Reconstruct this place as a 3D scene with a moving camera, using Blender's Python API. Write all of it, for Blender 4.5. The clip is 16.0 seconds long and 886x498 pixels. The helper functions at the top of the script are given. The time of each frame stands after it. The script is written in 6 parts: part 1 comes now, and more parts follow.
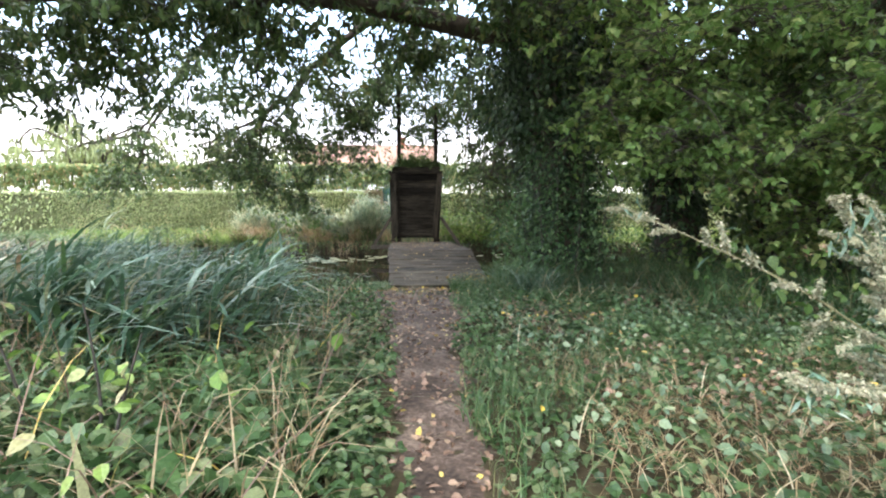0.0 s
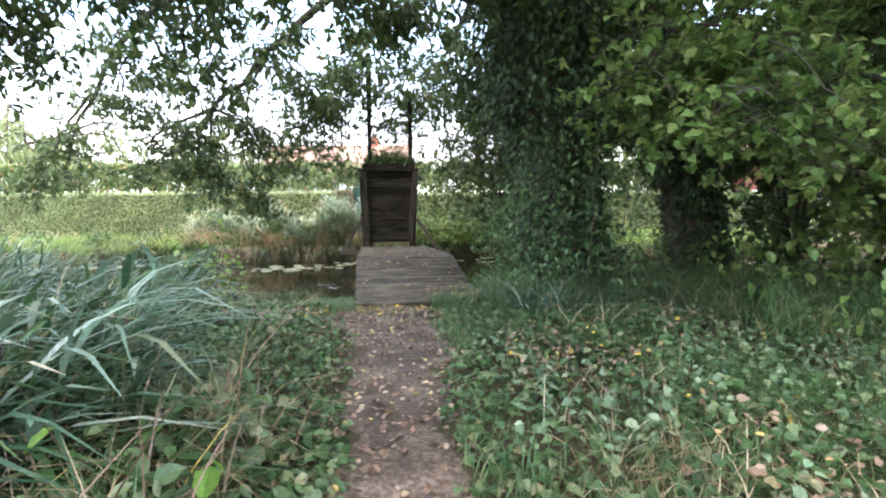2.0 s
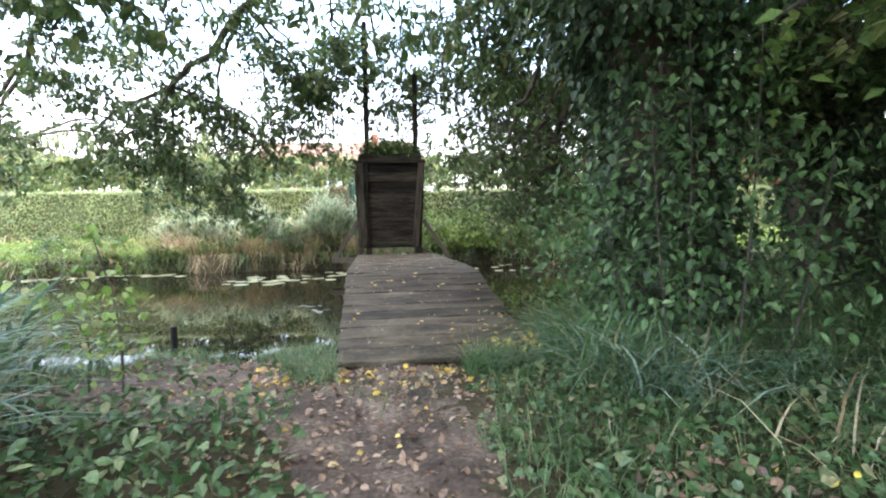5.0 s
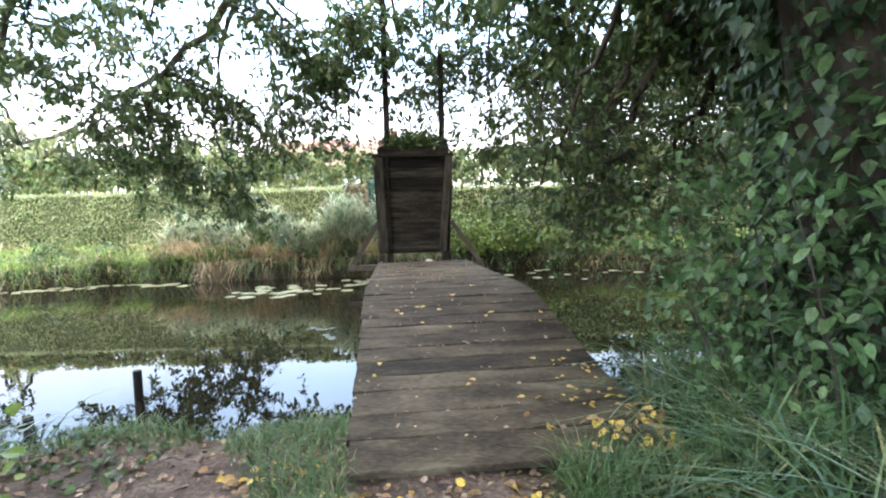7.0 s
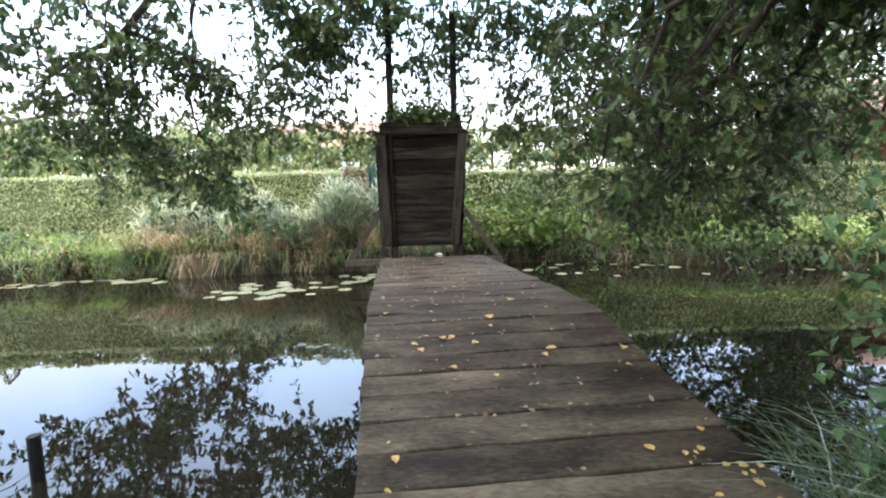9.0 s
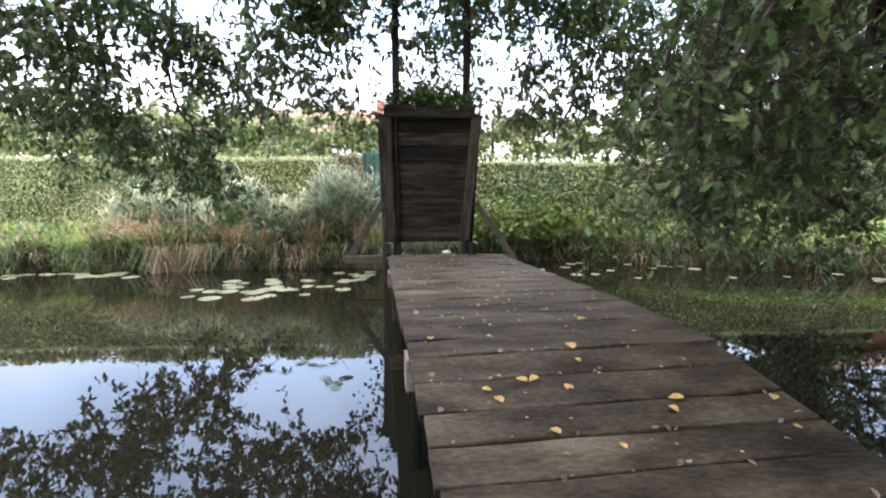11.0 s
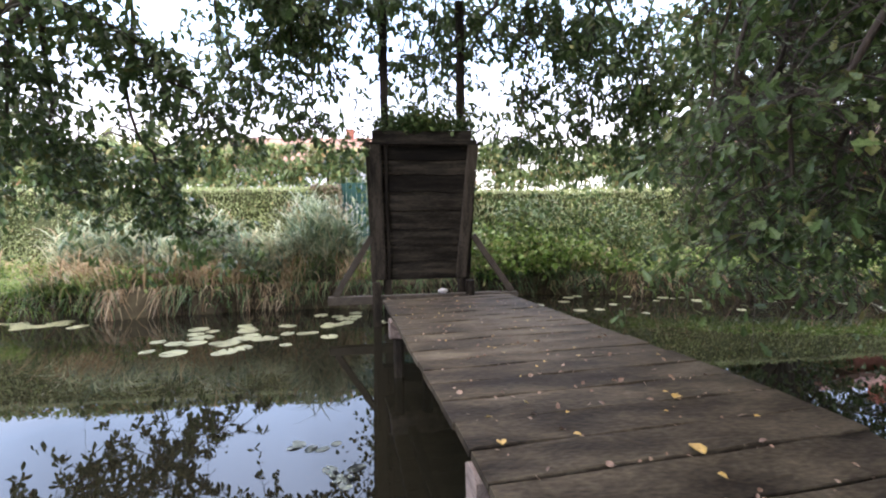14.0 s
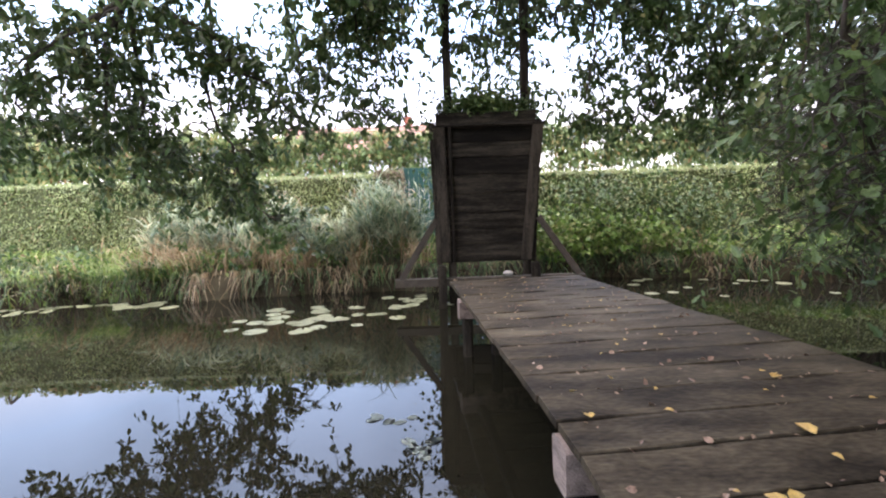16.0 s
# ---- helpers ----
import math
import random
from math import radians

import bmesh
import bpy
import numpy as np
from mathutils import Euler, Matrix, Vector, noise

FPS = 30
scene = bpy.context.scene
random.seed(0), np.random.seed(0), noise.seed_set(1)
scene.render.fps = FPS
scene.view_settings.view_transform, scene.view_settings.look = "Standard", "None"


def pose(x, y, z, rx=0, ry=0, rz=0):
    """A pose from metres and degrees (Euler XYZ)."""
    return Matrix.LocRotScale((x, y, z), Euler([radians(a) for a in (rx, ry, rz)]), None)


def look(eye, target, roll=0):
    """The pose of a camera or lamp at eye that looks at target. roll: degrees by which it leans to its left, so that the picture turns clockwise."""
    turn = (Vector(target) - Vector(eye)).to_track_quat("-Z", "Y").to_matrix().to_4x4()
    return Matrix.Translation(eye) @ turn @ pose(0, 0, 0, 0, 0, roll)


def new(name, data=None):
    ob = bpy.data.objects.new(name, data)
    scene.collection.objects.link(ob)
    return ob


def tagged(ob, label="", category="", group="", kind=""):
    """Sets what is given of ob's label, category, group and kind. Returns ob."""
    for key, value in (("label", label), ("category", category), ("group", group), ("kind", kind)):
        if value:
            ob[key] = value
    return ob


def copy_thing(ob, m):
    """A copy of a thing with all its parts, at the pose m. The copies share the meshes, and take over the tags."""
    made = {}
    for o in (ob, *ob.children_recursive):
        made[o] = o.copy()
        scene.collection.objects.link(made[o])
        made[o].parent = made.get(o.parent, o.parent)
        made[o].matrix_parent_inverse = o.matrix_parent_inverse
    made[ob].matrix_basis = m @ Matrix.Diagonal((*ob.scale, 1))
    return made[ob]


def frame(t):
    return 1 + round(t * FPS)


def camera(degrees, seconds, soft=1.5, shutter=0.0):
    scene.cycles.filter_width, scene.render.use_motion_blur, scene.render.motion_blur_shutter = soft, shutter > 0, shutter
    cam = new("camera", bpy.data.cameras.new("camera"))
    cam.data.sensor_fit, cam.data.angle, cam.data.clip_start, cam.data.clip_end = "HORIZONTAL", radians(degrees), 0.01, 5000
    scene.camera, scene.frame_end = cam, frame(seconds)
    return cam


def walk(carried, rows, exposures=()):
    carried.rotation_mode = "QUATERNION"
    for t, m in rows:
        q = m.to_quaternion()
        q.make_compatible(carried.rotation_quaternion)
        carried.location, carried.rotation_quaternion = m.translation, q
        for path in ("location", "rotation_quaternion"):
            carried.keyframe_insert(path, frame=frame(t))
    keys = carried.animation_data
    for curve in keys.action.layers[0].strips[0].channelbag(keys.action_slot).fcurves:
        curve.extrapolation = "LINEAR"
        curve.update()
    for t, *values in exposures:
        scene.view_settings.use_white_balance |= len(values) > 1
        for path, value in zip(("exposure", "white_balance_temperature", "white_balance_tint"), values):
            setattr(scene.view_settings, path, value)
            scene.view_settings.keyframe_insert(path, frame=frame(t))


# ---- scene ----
cam = camera(85.7, 16.0, 2.1)
METRES, EYE, TILT, LEAN, TURN = 10.5, 1.35, -4.3, 0.0, 0.0
ROWS = [
    (0.0, 0.0, 0.0, 0.0, -0.0, 0.0, 0.0),
    (0.5, 0.0032, 0.0322, 0.0022, -0.6, 0.05, 0.26),
    (1.0, -0.0016, 0.0756, 0.0022, -0.86, 0.31, 0.48),
    (1.5, -0.0051, 0.1163, 0.0059, -2.6, 0.08, 0.69),
    (2.0, -0.0036, 0.1617, 0.009, -2.91, 0.23, 0.78),
    (2.5, -0.0111, 0.2055, 0.0102, -2.55, 0.69, 0.94),
    (3.0, -0.0131, 0.2519, 0.0128, -3.12, 0.59, 0.99),
    (3.5, -0.0139, 0.2971, 0.0134, -2.89, 0.32, 1.14),
    (6.0, -0.0288, 0.5078, 0.0401, -2.67, 0.15, 1.0),
    (6.5, -0.0346, 0.5476, 0.0441, -1.06, -0.29, 1.1),
    (7.0, -0.0425, 0.5918, 0.0502, -0.5, -0.01, 1.56),
    (7.5, -0.0408, 0.6337, 0.0517, -0.77, -0.3, 1.71),
    (8.0, -0.0499, 0.6751, 0.0542, -0.39, -1.14, 1.42),
    (8.5, -0.0597, 0.7111, 0.064, -0.96, -1.26, 1.4),
    (9.0, -0.0688, 0.7467, 0.0659, -0.59, -1.75, 1.48),
    (11.5, -0.1393, 0.869, 0.0741, -3.77, -3.44, 0.52),
    (12.0, -0.1534, 0.8937, 0.0773, -4.84, -4.45, 1.38),
    (12.5, -0.1592, 0.9129, 0.0802, -5.06, -4.01, 2.24),
    (13.0, -0.17, 0.9254, 0.0841, -7.04, -2.4, 1.57),
    (13.5, -0.1732, 0.9319, 0.0853, -7.45, -1.27, 1.32),
    (14.0, -0.1684, 0.9336, 0.0901, -6.82, 0.41, 1.36),
    (14.5, -0.1677, 0.9364, 0.0903, -7.65, 2.54, 1.19),
    (15.0, -0.1684, 0.936, 0.0866, -8.78, 2.09, 1.55),
    (15.5, -0.1736, 0.935, 0.0845, -6.12, 0.42, 2.05),
    (16.0, -0.181, 0.9344, 0.0834, 0.1, -1.02, 2.05),
]
walk(cam, [(t, pose(0, 0, EYE, TILT, LEAN, TURN) @ pose(METRES * x, METRES * y, METRES * z, 90 + pitch, roll, yaw)) for t, x, y, z, yaw, pitch, roll in ROWS],
     [(0.0, 0.28, 7000, 14), (3.5, 0.65, 6800, 13), (9.0, 0.48, 6900, 16), (12.0, 0.26, 6900, 22), (16.0, 0.1, 6900, 24)])

# ---- light: a bright overcast sky ----
WATER = -0.45
world = bpy.data.worlds.new("world")
scene.world = world
world.use_nodes = True
wn, wl = world.node_tree.nodes, world.node_tree.links
bg = wn["Background"]
sky = wn.new("ShaderNodeTexSky")
sky.sky_type, sky.sun_disc = "NISHITA", False
sky.sun_elevation, sky.sun_rotation = radians(48), radians(-138.6)
wgeo = wn.new("ShaderNodeTexCoord")
cloud = wn.new("ShaderNodeTexNoise")
cloud.inputs["Scale"].default_value, cloud.inputs["Detail"].default_value = 2.2, 6
wl.new(wgeo.outputs["Generated"], cloud.inputs["Vector"])
cramp = wn.new("ShaderNodeValToRGB")
cramp.color_ramp.elements[0].position, cramp.color_ramp.elements[1].position = 0.3, 0.62
cramp.color_ramp.elements[0].color, cramp.color_ramp.elements[1].color = (0.6, 0.6, 0.6, 1), (0.97, 0.97, 0.97, 1)
wl.new(cloud.outputs["Fac"], cramp.inputs["Fac"])
wmix = wn.new("ShaderNodeMix")
wmix.data_type = "RGBA"
wsep, wrange, wmul = wn.new("ShaderNodeSeparateXYZ"), wn.new("ShaderNodeMapRange"), wn.new("ShaderNodeMath")
wl.new(wgeo.outputs["Generated"], wsep.inputs[0])
wrange.inputs["From Min"].default_value, wrange.inputs["From Max"].default_value = 0.1, 0.7
wrange.inputs["To Min"].default_value, wrange.inputs["To Max"].default_value = 0.42, 1.0
wl.new(wsep.outputs["Z"], wrange.inputs["Value"])
wmul.operation = "MULTIPLY"
wl.new(cramp.outputs["Color"], wmul.inputs[0])
wl.new(wrange.outputs["Result"], wmul.inputs[1])
wl.new(wmul.outputs[0], wmix.inputs["Factor"])
wl.new(sky.outputs["Color"], wmix.inputs["A"])
wtint, wbright = wn.new("ShaderNodeValToRGB"), wn.new("ShaderNodeVectorMath")
el = wtint.color_ramp.elements
el[0].position, el[0].color = 0.12, (0.82, 0.8, 0.84, 1)
el[1].position, el[1].color = 0.85, (0.8, 0.78, 0.8, 1)
for at_, hue in ((0.32, (0.46, 0.68, 1.0, 1)), (0.5, (0.5, 0.7, 1.0, 1))):
    e = el.new(at_)
    e.color = hue
wl.new(wsep.outputs["Z"], wtint.inputs["Fac"])
wbright.operation = "SCALE"
wbright.inputs["Scale"].default_value = 58.0
wl.new(wtint.outputs["Color"], wbright.inputs[0])
wl.new(wbright.outputs["Vector"], wmix.inputs["B"])
wl.new(wmix.outputs["Result"], bg.inputs["Color"])
bg.inputs["Strength"].default_value = 0.15
sun_data = bpy.data.lights.new("sun", "SUN")
sun_data.energy, sun_data.angle, sun_data.color = 2.2, radians(20), (1, 0.95, 0.86)
sun = new("sun", sun_data)
sun.matrix_world = look((0, 0, 30), (18, 20.4, 0))


# ---- materials ----
def nodes_of(name):
    m = bpy.data.materials.new(name)
    m.use_nodes = True
    return m, m.node_tree.nodes, m.node_tree.links, m.node_tree.nodes["Principled BSDF"]


def ramp_node(nd, stops):
    r = nd.new("ShaderNodeValToRGB")
    el = r.color_ramp.elements
    for i, (p, c) in enumerate(stops):
        e = el[i] if i < 2 else el.new(p)
        e.position, e.color = p, (*c, 1)
    return r


def leafy(name, stops, translucent=0.2, rough=0.4, gloss=0.35):
    """Foliage: one tint per leaf, a little light shining through."""
    m, nd, ln, b = nodes_of(name)
    g = nd.new("ShaderNodeNewGeometry")
    r = ramp_node(nd, stops)
    ln.new(g.outputs["Random Per Island"], r.inputs["Fac"])
    tc = nd.new("ShaderNodeTexCoord")
    n = nd.new("ShaderNodeTexNoise")
    n.inputs["Scale"].default_value = 1.3
    ln.new(tc.outputs["Object"], n.inputs["Vector"])
    n2 = nd.new("ShaderNodeTexNoise")
    n2.inputs["Scale"].default_value = 60
    ln.new(tc.outputs["Object"], n2.inputs["Vector"])
    ad = nd.new("ShaderNodeMath")
    ad.operation = "ADD"
    ln.new(n.outputs["Fac"], ad.inputs[0])
    ln.new(n2.outputs["Fac"], ad.inputs[1])
    mr = nd.new("ShaderNodeMapRange")
    mr.inputs["From Min"].default_value, mr.inputs["From Max"].default_value = 0.6, 1.4
    mr.inputs["To Min"].default_value, mr.inputs["To Max"].default_value = 0.5, 1.5
    ln.new(ad.outputs[0], mr.inputs["Value"])
    hs = nd.new("ShaderNodeHueSaturation")
    ln.new(r.outputs["Color"], hs.inputs["Color"])
    ln.new(mr.outputs["Result"], hs.inputs["Value"])
    ln.new(hs.outputs["Color"], b.inputs["Base Color"])
    b.inputs["Roughness"].default_value = rough
    b.inputs["Specular IOR Level"].default_value = gloss
    t = nd.new("ShaderNodeBsdfTranslucent")
    ln.new(hs.outputs["Color"], t.inputs["Color"])
    mx = nd.new("ShaderNodeMixShader")
    mx.inputs["Fac"].default_value = translucent
    ln.new(b.outputs["BSDF"], mx.inputs[1])
    ln.new(t.outputs["BSDF"], mx.inputs[2])
    ln.new(mx.outputs["Shader"], nd["Material Output"].inputs["Surface"])
    return m


def rough_stuff(name, stops, scale, stretch=(1, 1, 1), rough=0.85, bump=0.4, per_object=0.0, fine=6.0, spec=0.3, grain=0.45):
    """Two noises, coarse and fine, tint and relief; per_object shifts the tint from piece to piece."""
    m, nd, ln, b = nodes_of(name)
    tc = nd.new("ShaderNodeTexCoord")
    mp = nd.new("ShaderNodeMapping")
    mp.inputs["Scale"].default_value = stretch
    ln.new(tc.outputs["Object"], mp.inputs["Vector"])
    oi = nd.new("ShaderNodeObjectInfo")
    off = nd.new("ShaderNodeVectorMath")
    off.operation = "ADD"
    sc = nd.new("ShaderNodeMath")
    sc.operation = "MULTIPLY"
    sc.inputs[1].default_value = 37.0 if per_object else 0.0
    ln.new(oi.outputs["Random"], sc.inputs[0])
    ln.new(mp.outputs["Vector"], off.inputs[0])
    ln.new(sc.outputs[0], off.inputs[1])
    a = nd.new("ShaderNodeTexNoise")
    a.inputs["Scale"].default_value, a.inputs["Detail"].default_value = scale, 8
    f = nd.new("ShaderNodeTexNoise")
    f.inputs["Scale"].default_value, f.inputs["Detail"].default_value = scale * fine, 6
    ln.new(off.outputs[0], a.inputs["Vector"])
    ln.new(off.outputs[0], f.inputs["Vector"])
    mx = nd.new("ShaderNodeMix")
    mx.inputs["Factor"].default_value = grain
    ln.new(a.outputs["Fac"], mx.inputs["A"])
    ln.new(f.outputs["Fac"], mx.inputs["B"])
    src = mx.outputs["Result"]
    if per_object:
        mr = nd.new("ShaderNodeMapRange")
        mr.inputs["To Min"].default_value, mr.inputs["To Max"].default_value = -per_object, per_object
        ln.new(oi.outputs["Random"], mr.inputs["Value"])
        ad = nd.new("ShaderNodeMath")
        ln.new(src, ad.inputs[0])
        ln.new(mr.outputs["Result"], ad.inputs[1])
        src = ad.outputs[0]
    r = ramp_node(nd, stops)
    ln.new(src, r.inputs["Fac"])
    ln.new(r.outputs["Color"], b.inputs["Base Color"])
    b.inputs["Roughness"].default_value = rough
    b.inputs["Specular IOR Level"].default_value = spec
    bp = nd.new("ShaderNodeBump")
    bp.inputs["Strength"].default_value, bp.inputs["Distance"].default_value = bump, 0.02
    ln.new(mx.outputs["Result"], bp.inputs["Height"])
    ln.new(bp.outputs["Normal"], b.inputs["Normal"])
    return m


OAK = leafy("oak_leaf", [(0, (0.036, 0.068, 0.022)), (0.5, (0.07, 0.125, 0.038)), (0.9, (0.125, 0.185, 0.06)), (1, (0.2, 0.19, 0.065))], 0.25)
IVY = leafy("ivy_leaf", [(0, (0.015, 0.034, 0.012)), (0.6, (0.032, 0.068, 0.025)), (1, (0.07, 0.12, 0.045))], 0.15, 0.4)
IVYLIGHT = leafy("elder_leaf", [(0, (0.04, 0.09, 0.032)), (0.6, (0.085, 0.165, 0.06)), (1, (0.15, 0.23, 0.095))], 0.28, 0.4)
HAZEL = leafy("broad_leaf", [(0, (0.08, 0.155, 0.036)), (0.6, (0.15, 0.25, 0.068)), (1, (0.27, 0.32, 0.11))], 0.5)
GROUNDLEAF = leafy("ground_leaf", [(0, (0.03, 0.066, 0.022)), (0.45, (0.055, 0.11, 0.035)), (0.75, (0.1, 0.16, 0.065)), (0.95, (0.18, 0.21, 0.1)), (1, (0.24, 0.19, 0.1))], 0.25)
GREYLEAF = leafy("grey_green_leaf", [(0, (0.07, 0.115, 0.06)), (0.6, (0.13, 0.19, 0.105)), (1, (0.24, 0.29, 0.17))], 0.2)
GRASS = leafy("grass_blade", [(0, (0.04, 0.095, 0.03)), (0.55, (0.075, 0.145, 0.05)), (0.85, (0.13, 0.19, 0.08)), (1, (0.3, 0.26, 0.13))], 0.3)
DRY = leafy("dry_blade", [(0, (0.2, 0.13, 0.07)), (0.5, (0.34, 0.25, 0.14)), (1, (0.5, 0.42, 0.27))], 0.25)
# Roots, coloured near black to carry the shade under the far bank too.
ROOTSHADE = leafy("root_and_shade", [(0, (0.012, 0.009, 0.006)), (0.8, (0.04, 0.028, 0.018)), (1, (0.12, 0.085, 0.05))], 0.0, 0.7, 0.1)
REED = leafy("reed_blade", [(0, (0.05, 0.11, 0.066)), (0.5, (0.12, 0.2, 0.135)), (0.8, (0.22, 0.31, 0.23)), (0.95, (0.38, 0.44, 0.35)), (1, (0.4, 0.33, 0.2))], 0.3)
DARKREED = leafy("dark_reed_blade", [(0, (0.03, 0.075, 0.04)), (0.55, (0.06, 0.125, 0.065)), (0.9, (0.11, 0.18, 0.1)), (1, (0.3, 0.24, 0.13))], 0.3)
BRIGHT = leafy("bright_leaf", [(0, (0.1, 0.19, 0.035)), (0.5, (0.18, 0.29, 0.06)), (0.85, (0.3, 0.38, 0.13)), (1, (0.42, 0.36, 0.18))], 0.3)
PALEREED = leafy("pale_reed_blade", [(0, (0.24, 0.32, 0.19)), (0.6, (0.42, 0.49, 0.32)), (0.85, (0.55, 0.58, 0.42)), (1, (0.55, 0.45, 0.28))], 0.35)
HEDGE = leafy("hedge_leaf", [(0, (0.19, 0.25, 0.09)), (0.6, (0.28, 0.34, 0.14)), (0.93, (0.36, 0.4, 0.2)), (1, (0.34, 0.22, 0.11))], 0.16)
DEADHEDGE = leafy("dead_hedge_leaf", [(0, (0.1, 0.066, 0.036)), (0.7, (0.2, 0.145, 0.085)), (1, (0.2, 0.21, 0.09))], 0.1)
PLEACH = leafy("pleached_leaf", [(0, (0.11, 0.18, 0.06)), (0.5, (0.2, 0.28, 0.1)), (0.82, (0.3, 0.34, 0.14)), (0.93, (0.42, 0.34, 0.14)), (1, (0.42, 0.24, 0.12))], 0.4)
WILLOW = leafy("willow_leaf", [(0, (0.2, 0.25, 0.1)), (1, (0.36, 0.4, 0.18))], 0.35)
MUGWORT = leafy("mugwort_leaf", [(0, (0.2, 0.23, 0.14)), (0.6, (0.36, 0.35, 0.23)), (1, (0.5, 0.45, 0.32))], 0.3)
STALK = leafy("weed_stalk", [(0, (0.16, 0.17, 0.08)), (1, (0.26, 0.22, 0.12))], 0.1)
FALLEN = leafy("fallen_leaf", [(0, (0.26, 0.14, 0.06)), (0.4, (0.4, 0.27, 0.13)), (0.75, (0.58, 0.38, 0.07)), (1, (0.68, 0.5, 0.08))], 0.2)
LITTER = leafy("leaf_litter", [(0, (0.1, 0.06, 0.04)), (0.6, (0.24, 0.15, 0.1)), (0.93, (0.36, 0.26, 0.18)), (1, (0.6, 0.45, 0.1))], 0.1)
BARK = rough_stuff("bark", [(0.3, (0.025, 0.02, 0.015)), (0.7, (0.1, 0.08, 0.06))], 6, (1, 1, 0.25), bump=1.0)
TWIG = rough_stuff("twig_bark", [(0.3, (0.03, 0.025, 0.02)), (0.7, (0.09, 0.075, 0.06))], 20, bump=0.3)
SOIL = rough_stuff("soil", [(0.3, (0.03, 0.024, 0.015)), (0.6, (0.07, 0.06, 0.035)), (0.8, (0.08, 0.1, 0.04))], 2.5, bump=1.0, fine=12, rough=0.95, spec=0.08)
MUD = rough_stuff("trodden_mud", [(0.36, (0.024, 0.017, 0.012)), (0.5, (0.08, 0.056, 0.042)), (0.64, (0.2, 0.152, 0.118))], 2.4, bump=1.0, fine=14, rough=0.8)
PLANK = rough_stuff("weathered_plank", [(0.35, (0.012, 0.0085, 0.005)), (0.45, (0.037, 0.029, 0.018)), (0.55, (0.072, 0.058, 0.037)), (0.67, (0.135, 0.112, 0.075))], 2.0, (0.8, 2.0, 2.0), bump=0.6, per_object=0.05, fine=13, rough=0.66, spec=0.16, grain=0.34)
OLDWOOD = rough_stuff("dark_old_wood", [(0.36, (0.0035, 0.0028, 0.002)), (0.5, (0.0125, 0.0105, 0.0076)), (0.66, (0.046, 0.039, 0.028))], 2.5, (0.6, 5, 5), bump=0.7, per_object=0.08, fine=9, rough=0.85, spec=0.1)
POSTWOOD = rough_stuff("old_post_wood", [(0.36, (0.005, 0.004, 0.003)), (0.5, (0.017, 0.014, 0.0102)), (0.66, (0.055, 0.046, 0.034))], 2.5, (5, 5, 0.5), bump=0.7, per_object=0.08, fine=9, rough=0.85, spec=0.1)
MIDWOOD = rough_stuff("grey_brace_wood", [(0.3, (0.022, 0.018, 0.012)), (0.7, (0.075, 0.062, 0.046))], 3, (3, 3, 3), bump=0.5, per_object=0.06, fine=8)
PALEWOOD = rough_stuff("pale_cut_wood", [(0.36, (0.09, 0.066, 0.052)), (0.64, (0.3, 0.235, 0.195))], 3, (5, 0.6, 5), bump=0.5, per_object=0.06, fine=8)
BRICK = rough_stuff("red_brick", [(0.3, (0.22, 0.07, 0.045)), (0.7, (0.38, 0.14, 0.09))], 4, bump=0.4, per_object=0.1)
ROOF = rough_stuff("clay_roof_tile", [(0.3, (0.2, 0.11, 0.085)), (0.7, (0.34, 0.2, 0.15))], 3, bump=0.4, per_object=0.08)
PAINT = rough_stuff("green_painted_steel", [(0.3, (0.02, 0.07, 0.06)), (0.7, (0.035, 0.11, 0.095))], 6, bump=0.1, rough=0.45)
WHITE = rough_stuff("white_render", [(0.3, (0.6, 0.6, 0.6)), (0.7, (0.8, 0.8, 0.79))], 2, bump=0.1)
LILY = leafy("lily_pad", [(0, (0.16, 0.22, 0.12)), (0.6, (0.27, 0.33, 0.2)), (1, (0.42, 0.42, 0.26))], 0.0, 0.3, 0.6)
DULLPAD = leafy("drowned_pad", [(0, (0.05, 0.07, 0.05)), (1, (0.13, 0.15, 0.11))], 0.0, 0.35, 0.5)
STONE = rough_stuff("pale_stone", [(0.3, (0.35, 0.33, 0.31)), (0.7, (0.6, 0.58, 0.55))], 6)
# Dark green fill whose colour stands in for shade between the hedge leaves.
HEDGESHADE = rough_stuff("hedge_inner_shade", [(0.3, (0.045, 0.055, 0.022)), (0.7, (0.11, 0.125, 0.05))], 7, bump=1.0)

WETWOOD = rough_stuff("wet_rotten_wood", [(0.36, (0.005, 0.004, 0.003)), (0.66, (0.022, 0.018, 0.014))], 4, (5, 5, 0.5), bump=0.7, rough=0.55)

GLASS, nd, ln, b = nodes_of("dark_window_glass")
b.inputs["Base Color"].default_value, b.inputs["Roughness"].default_value = (0.02, 0.025, 0.03, 1), 0.05
POND, nd, ln, b = nodes_of("still_pond_water")
b.inputs["Base Color"].default_value = (0.012, 0.011, 0.007, 1)
b.inputs["Roughness"].default_value, b.inputs["IOR"].default_value = 0.012, 1.34
b.inputs["Specular IOR Level"].default_value = 0.5
tc, wv, bp = nd.new("ShaderNodeTexCoord"), nd.new("ShaderNodeTexNoise"), nd.new("ShaderNodeBump")
wv.inputs["Scale"].default_value, wv.inputs["Detail"].default_value = 1.6, 3
ln.new(tc.outputs["Object"], wv.inputs["Vector"])
ln.new(wv.outputs["Fac"], bp.inputs["Height"])
bp.inputs["Strength"].default_value, bp.inputs["Distance"].default_value = 0.05, 0.02
ln.new(bp.outputs["Normal"], b.inputs["Normal"])

# ---- mesh tools ----
rng = np.random.default_rng(7)


